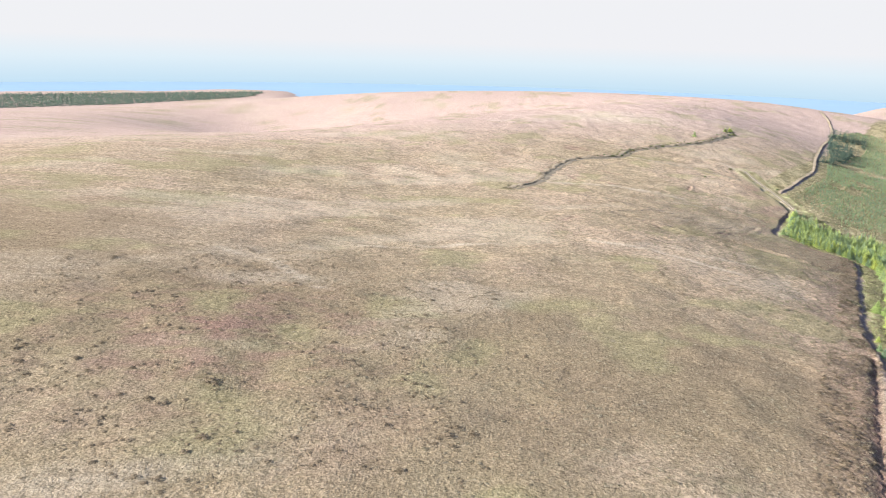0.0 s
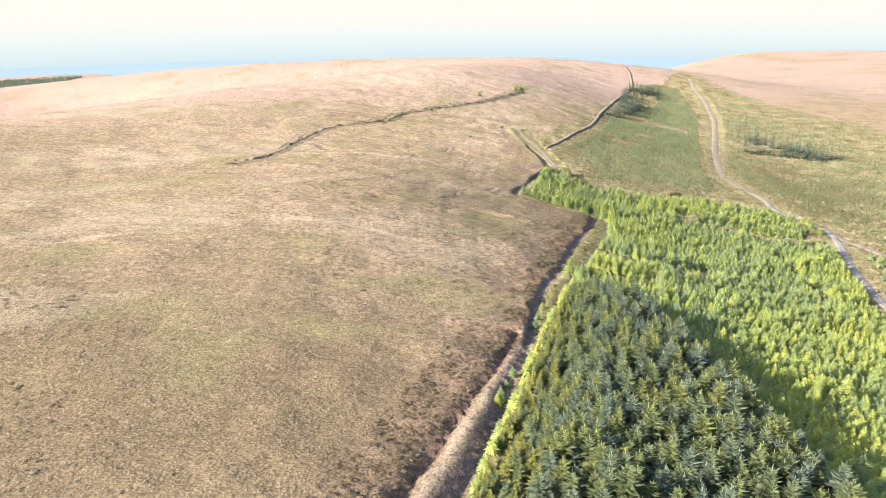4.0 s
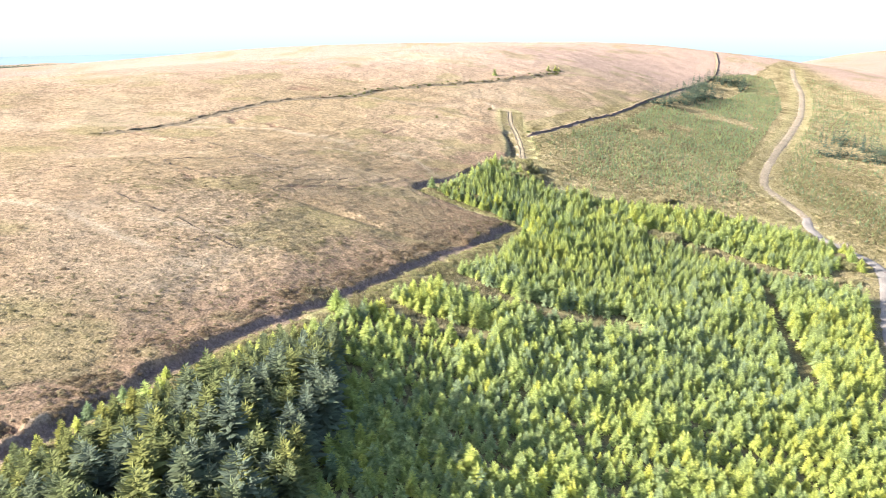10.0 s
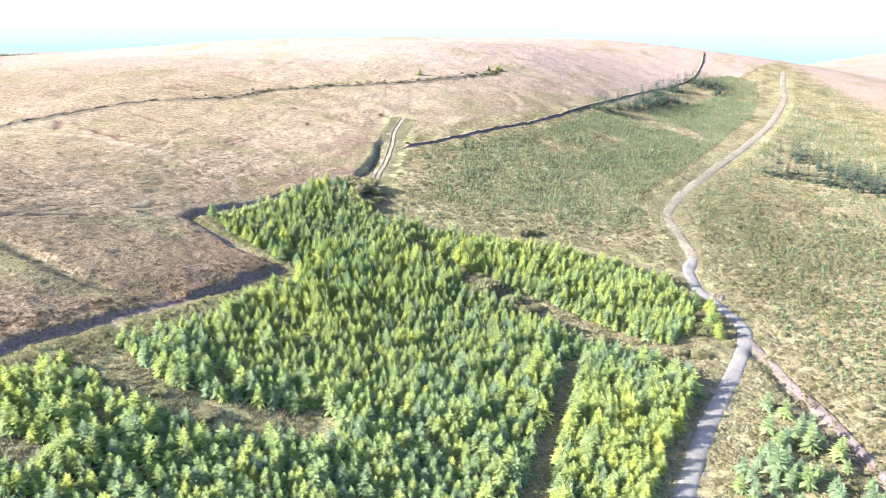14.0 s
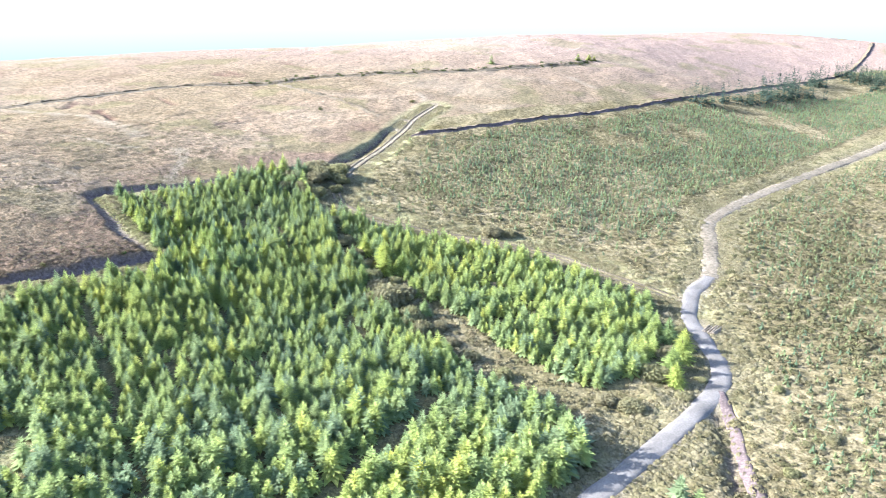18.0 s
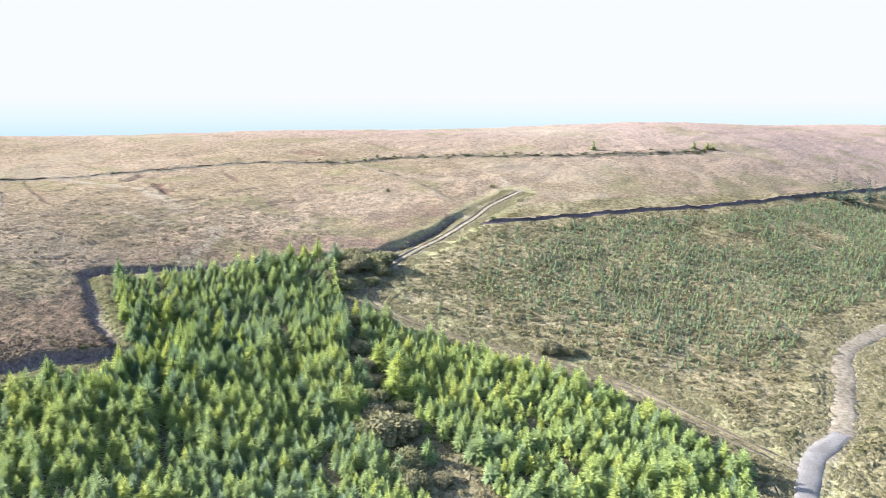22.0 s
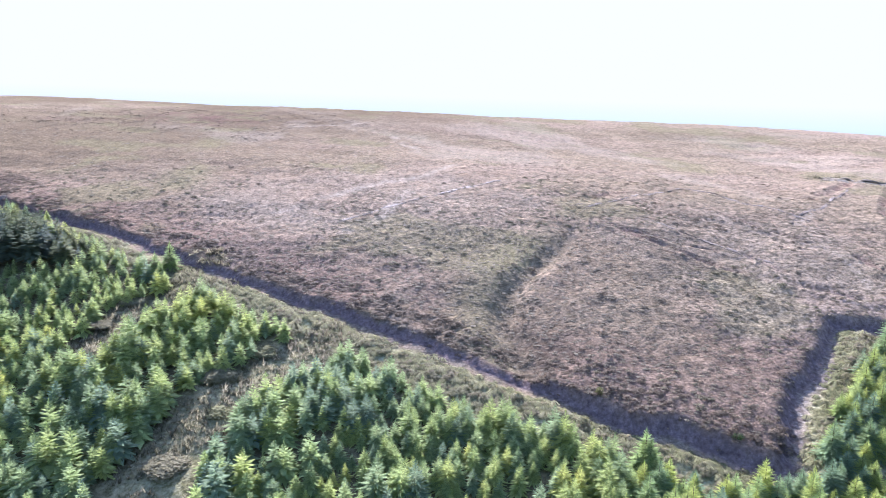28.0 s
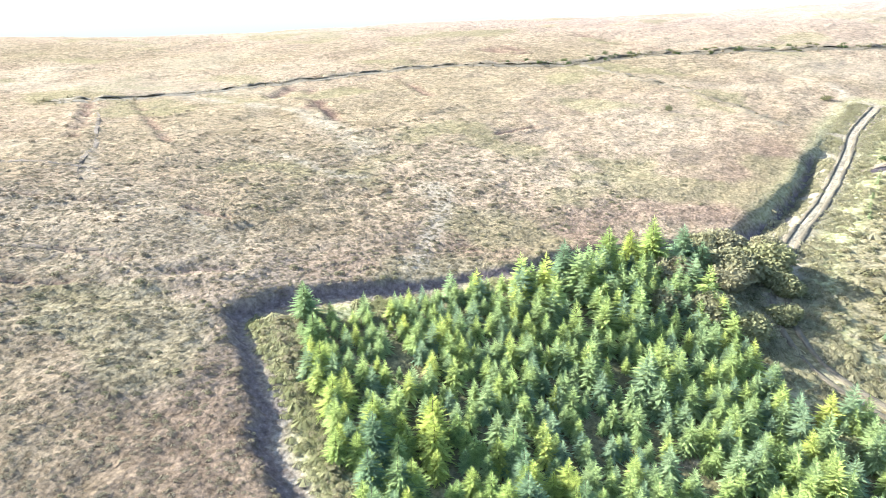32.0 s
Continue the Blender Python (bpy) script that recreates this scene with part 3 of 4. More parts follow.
def build_backdrop():
    """Hazy sky round the horizon."""
    m = bpy.data.materials.new("hazy horizon sky")
    m.use_nodes = True
    t = m.node_tree
    t.nodes.remove(t.nodes["Principled BSDF"])
    glow = t.nodes.new("ShaderNodeEmission")
    split = t.nodes.new("ShaderNodeSeparateXYZ")
    t.links.new(coords(t), split.inputs[0])
    rise = maths(t, 'DIVIDE', maths(t, 'ADD', split.outputs[2], 60.0 * SIZE), 148 * SIZE)
    t.links.new(ramp(t, rise, [(0.0, (0.62, 0.82, 0.89)), (0.45, (0.82, 0.925, 0.915)), (0.85, (0.95, 0.937, 0.88))]), glow.inputs[0])
    glow.inputs[1].default_value = BACKDROP_GLOW
    t.links.new(glow.outputs[0], t.nodes["Material Output"].inputs[0])
    bm = bmesh.new()
    n, r = 128, 2150.0
    low = [bm.verts.new((150 + r * math.cos(a * math.tau / n), 100 + r * math.sin(a * math.tau / n), -70)) for a in range(n)]
    high = [bm.verts.new((150 + (v.co.x - 150) * 1.6, 100 + (v.co.y - 100) * 1.6, 610)) for v in low]
    for a in range(n):
        bm.faces.new((low[a], low[(a + 1) % n], high[(a + 1) % n], high[a]))
    me = bpy.data.meshes.new("backdrop")
    bm.to_mesh(me)
    me.materials.append(m)
    return tagged(new("backdrop", me), "white hazy sky over the horizon", "sky", kind="structure")


build_backdrop()


def smooth_line(points, step):
    """A rounded line through points, cut into even steps."""
    p = np.array(points, float)
    q = []
    for k in range(len(p) - 1):
        a, b, c, d = p[max(k - 1, 0)], p[k], p[k + 1], p[min(k + 2, len(p) - 1)]
        n = max(2, int(np.hypot(*(c - b)) / step))
        for u in np.arange(n) / n:
            q.append(0.5 * (2 * b + (c - a) * u + (2 * a - 5 * b + 4 * c - d) * u ** 2 + (3 * b - a - 3 * c + d) * u ** 3))
    return np.array(q + [p[-1]])


def ribbon(name, points, profile, mat, label, category, step=1.0, wobble=0.3, seed=1, kind="structure", rough=0.03, taper=False, stretch=(0.0, 1.0)):
    """A strip with a cross-section of (offset to the right, height) laid along a line on the ground."""
    line = smooth_line(points, step)
    line = line[int(len(line) * stretch[0]):int(len(line) * stretch[1]) + 1]
    ahead = np.gradient(line, axis=0)
    ahead /= np.maximum(np.hypot(*ahead.T), 1e-6)[:, None]
    right = np.stack([ahead[:, 1], -ahead[:, 0]], 1)
    rows = []
    for k, (off, up) in enumerate(profile):
        shift = off + wobble * (fractal(line[:, 0], line[:, 1], 0.45, seed + 3 * k, 4) - 0.5) * 2
        x, y = (line + right * shift[:, None]).T
        z, _ = relief(x, y)
        ends = np.minimum(1, np.minimum(np.arange(len(line)), np.arange(len(line))[::-1]) / 6) if taper else 1
        rows.append(np.stack([x, y, z + (up + rough * (value_noise(x, y, 0.8, seed) - 0.5)) * ends - 0.15 * (1 - ends)], 1))
    verts = np.stack(rows, 1).reshape(-1, 3)
    n, w = len(line), len(profile)
    i = (np.arange(n - 1)[:, None] * w + np.arange(w - 1)[None]).ravel()
    me = mesh_from(name, verts, np.stack([i, i + w, i + w + 1, i + 1], 1), mat, True)
    return tagged(new(name, me), label, category, kind=kind)


flat = lambda half, up: [(-half * 1.3, -0.14), (-half, up * 0.6), (-half * 0.55, up), (0, up + 0.04), (half * 0.55, up), (half, up * 0.6), (half * 1.3, -0.14)]
ribbon("road", TRACK, flat(1.1, 0.13), GRAVEL, "grey gravel forest road through the plantation", "road", 0.6, 0.3, 2, stretch=(0.0, 0.405))
ribbon("road", TRACK, flat(1.35, 0.1), TRACKEARTH, "pale stony track climbing between the young trees", "road", 0.6, 0.55, 2, stretch=(0.4, 1.0))
for off in (-0.62, 0.62):
    ribbon("path", SIDETRACK, [(off + a, b) for a, b in flat(0.24, 0.07)], DIRT, "worn wheel rut of an earth track along the trees", "track", 0.7, 0.2, 5)
# side track in dark peat material, standing in for the shade over it
ribbon("path", [(216.0, 212), (217.0, 206), (217.6, 199), (218.5, 192.5), (220, 182), (222, 165), (224, 150)], flat(0.6, 0.1), PEAT, "side track leaving the forest road, shade in its dark colour", "track", 0.7, 0.35, 9)
ribbon("peat_bank", FARBANK, [(-1.8, -0.12), (-0.8, 0.35), (0.0, 0.55)], BANKTURF, "turf-topped edge of a peat bank", "bank", 1.0, 0.8, 8, rough=0.4, taper=True)
ribbon("peat_bank", FARBANK, [(0.0, 0.55), (0.25, 0.25), (0.6, 0.0), (1.5, -0.12)], PEAT, "dark cut face of a peat bank", "bank", 1.0, 0.8, 8, rough=0.4, taper=True)
ribbon("old_bank", RIDGE, [(-2.2, -0.15), (-1.1, 0.12), (0.0, 0.32), (0.6, 0.08)], BANKTURF, "low overgrown earth bank across the moor", "bank", 0.9, 1.0, 12, rough=0.7, taper=True)
ribbon("old_bank", RIDGE, [(0.6, 0.15), (1.0, 0.02), (2.0, 0.06), (2.8, 0.06), (3.6, -0.12)], DIRT, "bleached path beside an earth bank", "bank", 0.9, 0.8, 12, taper=True)
ribbon("old_bank", SPUR, [(-1.4, -0.12), (-0.5, 0.1), (0.4, 0.14), (1.3, -0.12)], BANKTURF, "low earth bank running down the moor", "bank", 0.9, 1.0, 15, rough=0.5, taper=True)


# ---- trees ----
def bough(rng, verts, faces, z, azimuth, length, lift, width, barbs):
    """One bough: a ridge of needles folded like a roof, its edges hanging, with side twigs on the larger ones."""
    c, s = math.cos(azimuth), math.sin(azimuth)
    n = len(verts)
    w = length * width
    for out, side, up in ((0.08, 0, 0), (0.46, w, lift * 0.3 - 0.3 * w), (1.0, 0, lift), (0.46, -w, lift * 0.3 - 0.3 * w)):
        r = length * out
        verts.append((c * r - s * side, s * r + c * side, z + up * length))
    faces += [(n, n + 2, n + 1), (n, n + 3, n + 2)]
    for k in range(barbs):
        for side in (1, -1):
            m = len(verts)
            at = 0.3 + 0.55 * k / max(barbs - 1, 1) + rng.uniform(-0.08, 0.08)
            span = w * (1.7 - at) * rng.uniform(0.7, 1.3)
            for out, off, up in ((at - 0.13, 0, lift * at * at), (at + 0.05, 0, lift * at * at), (at + 0.22, side * span, lift * at - 0.25 * span)):
                r = length * out
                verts.append((c * r - s * off, s * r + c * off, z + up * length))
            faces.append((m, m + 1, m + 2) if side > 0 else (m + 1, m, m + 2))


def conifer(seed, whorls, per, slim=0.24, ragged=0.25, barbs=0, low=0.08, taper=0.74):
    """Crown of a spruce one metre high: many whorls of boughs, drooping below and rising to a slim leader."""
    rng = random.Random(seed)
    verts, faces = [], []
    lean = (rng.uniform(-0.03, 0.03), rng.uniform(-0.03, 0.03))
    for k in range(whorls):
        u = ((k + 0.35) / whorls) ** 0.92
        z = low + (0.95 - low) * u
        reach = slim * (0.1 + 0.95 * (1 - u) ** taper) * (1 + ragged * rng.uniform(-0.6, 0.6))
        n = max(4, round(per * (1 - 0.5 * u)))
        turn = rng.uniform(0, 6.28)
        for b in range(n):
            size = reach * rng.uniform(1 - ragged, 1 + ragged)
            lift = -0.34 + 0.8 * u + rng.uniform(-0.15, 0.18)
            bough(rng, verts, faces, z + rng.uniform(-0.4, 0.4) * 0.9 / whorls, turn + b * math.tau / n + rng.uniform(-0.25, 0.25), size, lift, rng.uniform(0.1, 0.17) if barbs else rng.uniform(0.17, 0.27), barbs if u < 0.85 else 0)
    for b in range(3):
        a = b * 2.09
        faces.append((len(verts), len(verts) + 1, len(verts) + 2))
        verts += [(0.012 * math.cos(a), 0.012 * math.sin(a), 0.94), (0.012 * math.cos(a + 2), 0.012 * math.sin(a + 2), 0.94), (0, 0, 1.03)]
    v = np.array(verts)
    v[:, 0] += lean[0] * v[:, 2]
    v[:, 1] += lean[1] * v[:, 2]
    return v, np.array(faces)


def sapling(seed, tiers, per, slim=0.34):
    """A small far conifer one metre high: tiers of drooping, overlapping fans round a tip."""
    rng = random.Random(seed)
    verts, faces = [], []
    for k in range(tiers):
        u = k / tiers
        turn = rng.uniform(0, 6.28)
        for b in range(per):
            a = turn + b * math.tau / per + rng.uniform(-0.3, 0.3)
            reach = slim * (1 - u) ** 0.8 * rng.uniform(0.7, 1.3)
            low = 0.06 + 0.86 * u + rng.uniform(-0.05, 0.05)
            wide = rng.uniform(0.35, 0.6)
            faces.append((len(verts), len(verts) + 1, len(verts) + 2))
            verts += [(0, 0, low + rng.uniform(0.12, 0.3)), (reach * math.cos(a - wide), reach * math.sin(a - wide), low), (reach * math.cos(a + wide), reach * math.sin(a + wide), low + rng.uniform(-0.06, 0.06))]
    return np.array(verts), np.array(faces)


def thicket(seed, sprays, squash=0.75):
    """Crown of a bush one metre wide: twig clumps, dense at the surface of several merged domes and thinner inside."""
    rng = random.Random(seed)
    lobes = [(0.0, 0.0, 0.2, 0.36)] + [(rng.uniform(-0.26, 0.26), rng.uniform(-0.26, 0.26), rng.uniform(0.08, 0.34), rng.uniform(0.14, 0.24)) for _ in range(12)]
    verts, faces = [], []
    for _ in range(sprays):
        lx, ly, lz, r = rng.choice(lobes)
        a, up = rng.uniform(0, 6.28), rng.uniform(-0.5, 1.0)
        out = math.sqrt(max(0.0, 1 - up * up))
        n = Vector((out * math.cos(a), out * math.sin(a), up))
        p = Vector((lx, ly, lz)) + n * r * rng.uniform(0.55, 1.1)
        if p.z < 0.02:
            continue
        side = n.orthogonal()
        side.rotate(Matrix.Rotation(rng.uniform(0, 6.28), 3, n))
        size = rng.uniform(0.014, 0.03)
        tip = (n * rng.uniform(0.6, 1.6) + side * rng.uniform(0.2, 1.0)).normalized() * size * 2.2
        over = n.cross(side) * size
        m = len(verts)
        for q in (p - side * size * 0.6 + over * 0.5, p + tip, p - side * size * 0.6 - over * 0.5, p + tip * 0.5 + over * 1.1):
            verts.append((q.x, q.y, q.z * squash * 1.35))
        faces += [(m, m + 2, m + 1), (m, m + 1, m + 3)]
    return np.array(verts), np.array(faces)


def scrub(seed, leaves=24):
    """A low rounded clump of heather, one metre high and two wide."""
    rng = random.Random(seed)
    verts, faces = [], []
    for k in range(leaves):
        a, up = k * 2.4 + rng.uniform(-0.4, 0.4), (k + 0.5) / leaves
        out = math.sqrt(1 - up * up)
        n = Vector((out * math.cos(a), out * math.sin(a), up))
        side = n.orthogonal().normalized()
        side.rotate(Matrix.Rotation(rng.uniform(0, 6.28), 3, n))
        p, size = n * rng.uniform(0.7, 1.05), rng.uniform(0.25, 0.45)
        m = len(verts)
        for q in (p + side * size, p - side * size * 0.5 + n.cross(side) * size * 0.8, p - side * size * 0.5 - n.cross(side) * size * 0.8 + n * 0.15):
            verts.append((q.x, q.y, max(q.z, -0.1)))
        faces.append((m, m + 1, m + 2))
    return np.array(verts), np.array(faces)


def tuft(seed, blades=7, lean=0.75):
    """A tuft of grass: slim blades bending outward from a common foot, about one metre high and wide."""
    rng = random.Random(seed)
    verts, faces = [], []
    for b in range(blades):
        a = b * math.tau / blades + rng.uniform(-0.6, 0.6)
        r, h = rng.uniform(0.2, 1.0) * lean, rng.uniform(0.3, 1.0)
        c, s = math.cos(a), math.sin(a)
        w, foot = rng.uniform(0.07, 0.15), rng.uniform(0.0, 0.45)
        faces.append((len(verts), len(verts) + 1, len(verts) + 2))
        verts += [(c * foot - s * w, s * foot + c * w, -0.05), (c * foot + s * w, s * foot - c * w, -0.05), (c * (r + foot), s * (r + foot), h)]
    return np.array(verts), np.array(faces)


def mound(seed, blades=7, thin=1.0):
    """A shaggy tussock: wedges of thatch that fall outward from its crown, about one metre high and two wide."""
    rng = random.Random(seed)
    verts, faces = [], []
    for b in range(blades):
        a = b * math.tau / blades + rng.uniform(-0.3, 0.3)
        r, half = rng.uniform(0.65, 1.15), rng.uniform(0.45, 0.7) * thin
        top = rng.uniform(0.75, 1.1)
        faces.append((len(verts), len(verts) + 1, len(verts) + 2))
        verts += [(0.12 * math.cos(a), 0.12 * math.sin(a), top), (r * math.cos(a - half), r * math.sin(a - half), rng.uniform(-0.25, 0.15)), (r * math.cos(a + half), r * math.sin(a + half), rng.uniform(-0.25, 0.15))]
    return np.array(verts), np.array(faces)


def soften(me, normals):
    """Shade a crown as a whole: its normals lean outward from the stem."""
    normals = normals / np.maximum(np.linalg.norm(normals, axis=1), 1e-6)[:, None]
    me.polygons.foreach_set("use_smooth", np.full(len(me.polygons), True))
    me.normals_split_custom_set_from_vertices(normals.astype(np.float32))


def crowd(name, kinds, places, mat, label, category, dome=None):
    """Many plants joined into one mesh. places: rows of x, y, z, height, width, turn, tone. dome: for low clumps, how far their normals lean up."""
    if not len(places):
        return None
    places = np.asarray(places, float)
    pick = RNG.integers(0, len(kinds), len(places))
    vs, fs, ns, tones, count = [], [], [], [], 0
    for k, (v, f) in enumerate(kinds):
        rows = places[pick == k]
        if not len(rows):
            continue
        c, s = np.cos(rows[:, 5])[:, None], np.sin(rows[:, 5])[:, None]
        x = (v[None, :, 0] * c - v[None, :, 1] * s) * rows[:, 4:5] + rows[:, 0:1]
        y = (v[None, :, 0] * s + v[None, :, 1] * c) * rows[:, 4:5] + rows[:, 1:2]
        z = v[None, :, 2] * rows[:, 3:4] + rows[:, 2:3]
        vs.append(np.stack([x, y, z], 2).reshape(-1, 3))
        ns.append(np.stack([x - rows[:, 0:1], y - rows[:, 1:2], np.broadcast_to((dome or 1.0) * rows[:, 4:5], x.shape)], 2).reshape(-1, 3))
        fs.append((f[None] + (np.arange(len(rows)) * len(v))[:, None, None] + count).reshape(-1, 3))
        tones.append(np.repeat(rows[:, 6], len(v)))
        count += len(rows) * len(v)
    me = mesh_from(name, np.concatenate(vs), np.concatenate(fs), mat)
    give(me, "tone", np.concatenate(tones))
    if dome:
        soften(me, np.concatenate(ns))
    return tagged(new(name, me), label, category, kind="stuff")


def lattice(poly, pitch, angle, jitter, keep=1.0, apart=0, lanes=0):
    """Planting rows inside a polygon, now and then with a thin row that leaves a lane."""
    c, s = math.cos(radians(angle)), math.sin(radians(angle))
    p = np.array(poly)
    mid, half = p.mean(0), np.ptp(p, axis=0).max()
    u, v = np.meshgrid(np.arange(-half, half, pitch), np.arange(-half, half, apart or pitch))
    u, v = u.ravel() + RNG.normal(0, jitter, u.size), v.ravel() + RNG.normal(0, jitter * 0.95, u.size)
    x, y = mid[0] + u * c - v * s, mid[1] + u * s + v * c
    row = np.repeat(np.arange(u.size // len(np.arange(-half, half, pitch))), len(np.arange(-half, half, pitch)))
    if lanes:
        keep = np.where(row % lanes == 0, 0.25, keep)
    ok = inside(poly, x, y) & (RNG.random(x.size) < keep)
    return x[ok], y[ok]


def clear_of(x, y, gap=1.0):
    t, _ = side_of(TRACK, x, y)
    u, _ = side_of(SIDETRACK, x, y)
    return (np.abs(t) > 2.4 + gap) & (np.abs(u) > 1.6 + gap)


def stand(x, y, height, spread_, slim, tones):
    z, _ = relief(x, y)
    h = height * (1 + spread_ * RNG.normal(0, 1, x.size))
    return np.stack([x, y, z - 0.1, h, h * slim, RNG.uniform(0, 6.28, x.size), tones], 1)


NEARKINDS = [conifer(k, 18, 14, 0.37, 0.3, 1, 0.1, 0.94) for k in range(8)]
MIDKINDS = [conifer(10 + k, 13, 11, 0.35, 0.3, 0, 0.18, 0.82) for k in range(8)]
FARKINDS = [conifer(20 + k, 9, 8, 0.36, 0.26, 0, 0.06) for k in range(5)]
YOUNGKINDS = [sapling(60 + k, 4, 4, 0.34) for k in range(8)]
OLDKINDS = [conifer(40 + k, 19, 12, 0.25, 0.3, 0, 0.25, 0.62) for k in range(7)]

fx, fy = lattice(FOREST, 1.08, 137, 0.34, 0.98, 1.18, 13)
bx, by = lattice(BLOCK, 1.08, 137, 0.36, 0.97, 1.2, 12)
fx, fy = np.concatenate([fx, bx]), np.concatenate([fy, by])
ok = (np.abs(side_of(GLADE, fx, fy)[0]) > 3.3) & (np.abs(side_of(GLADETWO, fx, fy)[0]) > 2.2) & ~inside(OLDTREES, fx, fy) & clear_of(fx, fy, 0.6) & (np.abs(side_of(DITCH, fx, fy)[0]) > np.where(side_of(DITCH, fx, fy)[1] < 234, tree_edge(side_of(DITCH, fx, fy)[1]), 3.0))
lane, _ = side_of([(185, 199), (179, 177), (174, 158)], fx, fy)
ok &= np.abs(lane) > 1.4
fx, fy = fx[ok], fy[ok]
size = 2.35 - 0.6 * smooth(165, 130, fy) + 0.3 * smooth(218, 175, fy) * smooth(9, 26, np.abs(side_of(DITCH, fx, fy)[0])) + 0.5 * smooth(165, 200, fx) * (fy > 180) + 1.5 * (fractal(fx, fy, 0.05, 71, 3) - 0.5) + 1.6 * (fractal(fx, fy, 0.22, 73, 2) - 0.5)
tone = np.clip(0.23 - 0.19 * smooth(150, 185, fy) + 0.6 * fractal(fx, fy, 0.04, 81, 3) + 0.12 * (fx > 150) * (fy > 205) + RNG.normal(0, 0.17, fx.size), 0, 0.98)
forest_rows = stand(fx, fy, size, 0.2, 1.0, tone)
ox, oy = lattice(OLDTREES, 1.5, 27, 0.45, 0.97)
inward = side_of(DITCH, ox, oy)[0]
old_rows = stand(ox, oy, 2.3 + 3.6 * smooth(2, 15, inward) + 0.8 * smooth(15, 30, inward) - 1.2 * smooth(132, 145, oy), 0.16, 1.0, np.clip(0.45 * smooth(10, 3, inward) + RNG.uniform(0, 0.75, ox.size), 0, 0.95))
kx, ky = lattice(KNOLL, 2.3, 20, 0.6, 0.9)
belt_x, belt_y = lattice(BELT, 2.5, 20, 0.7, 0.85)
kx, ky = np.concatenate([kx, belt_x]), np.concatenate([ky, belt_y])
ok = fractal(kx, ky, 0.06, 23, 3) > 0.44
kx, ky = kx[ok], ky[ok]
far_rows = stand(kx, ky, 5.8, 0.3, 0.6, RNG.uniform(0, 0.5, kx.size))
px, py = lattice(PLANTED, 0.95, 125, 0.28, 0.97, 1.15)
ex, ey = lattice(EASTPLANTED, 1.3, 120, 0.36, 0.94, 1.6)
px, py = np.concatenate([px, ex]), np.concatenate([py, ey])
from_path = np.abs(side_of(SIDETRACK, px, py)[0])
thick = np.clip(0.12 + smooth(6, 26, from_path), 0, 1) * smooth(0.24, 0.42, fractal(px, py, 0.05, 91, 4))
ok = clear_of(px, py, 2.5) & (RNG.random(px.size) < thick * np.where(px > 330, 0.45, 1.0) * (px < 374)) & ~inside(KNOLL, px, py) & ~inside(BELT, px, py)
px, py = px[ok], py[ok]
young_rows = stand(px, py, 0.92, 0.3, 1.05, RNG.uniform(0, 0.9, px.size))
sx, sy = lattice(SOUTHEAST, 2.4, 27, 0.5, 0.75)
ok = clear_of(sx, sy, 3.0)
south_rows = stand(sx[ok], sy[ok], 3.0, 0.25, 1.0, RNG.uniform(0.0, 0.4, ok.sum()))

# the trees round the corner of the ditch stand as single things
close = (np.hypot(forest_rows[:, 0] - 140, forest_rows[:, 1] - 214) < 12.5)
single, forest_rows = forest_rows[close], forest_rows[~close]


def spruce_thing(v, f, tone_value):
    tree = tagged(new("spruce_tree"), "green young spruce tree in a plantation row", "tree", "spruces by the ditch corner")
    me = mesh_from("crown", v, f, ONESPRUCE)
    give(me, "tone", np.full(len(v), tone_value))
    crown = new("crown", me)
    crown.parent = tree
    bm = bmesh.new()
    bmesh.ops.create_cone(bm, cap_ends=True, segments=6, radius1=0.017, radius2=0.003, depth=1.0)
    bmesh.ops.translate(bm, vec=(0, 0, 0.47), verts=bm.verts)
    tm = bpy.data.meshes.new("trunk")
    bm.to_mesh(tm)
    tm.materials.append(BARK)
    trunk = new("trunk", tm)
    trunk.parent = tree
    return tree


FINEKINDS = [conifer(80 + k, 26, 18, 0.37, 0.3, 2, 0.06, 0.98) for k in range(5)]
patterns = [spruce_thing(*FINEKINDS[k], 0.0) for k in range(5)]
for n, row in enumerate(single):
    m = pose(*row[:3], 0, 0, math.degrees(row[5])) @ Matrix.Diagonal((row[4], row[4], row[3], 1))
    if n < 5:
        patterns[n].matrix_basis = m
    else:
        tree = copy_thing(patterns[n % 5], pose(*row[:3], 0, 0, math.degrees(row[5])))
        tree.matrix_basis = m
nearby = np.hypot(forest_rows[:, 0] - 148, forest_rows[:, 1] - 212) < 34
crowd("spruce_plantation", NEARKINDS, forest_rows[nearby], SPRUCE, "dense green spruce plantation in rows", "plantation")
crowd("spruce_plantation", MIDKINDS, forest_rows[~nearby], SPRUCE, "dense green spruce plantation in rows", "plantation")
crowd("tall_spruces", OLDKINDS, old_rows, DARKSPRUCE, "clump of taller dark spruces in the plantation", "plantation")
crowd("far_spruces", FARKINDS, far_rows, FARSPRUCE, "belt of dark spruces on the far slope", "plantation")
crowd("young_spruces", YOUNGKINDS, young_rows, YOUNG, "rows of knee-high young spruces in rough grass", "plantation")
crowd("roadside_spruces", MIDKINDS, south_rows, SPRUCE, "young spruces beside the gravel road", "plantation")

# dark wood on the low shelf towards the coast
wx, wy = lattice([(-838, 1044), (-1050, 1297), (-381, 1660), (-374, 1517), (-539, 1289)], 7.5, 10, 2.0, 0.97)
WOODKINDS = [sapling(90 + k, 2, 5, 0.5) for k in range(4)]
crowd("far_wood", WOODKINDS, stand(wx, wy, 5.0, 0.2, 1.5, RNG.uniform(0, 0.2, wx.size)), DARKSPRUCE, "distant dark wood on the low coast", "wood")


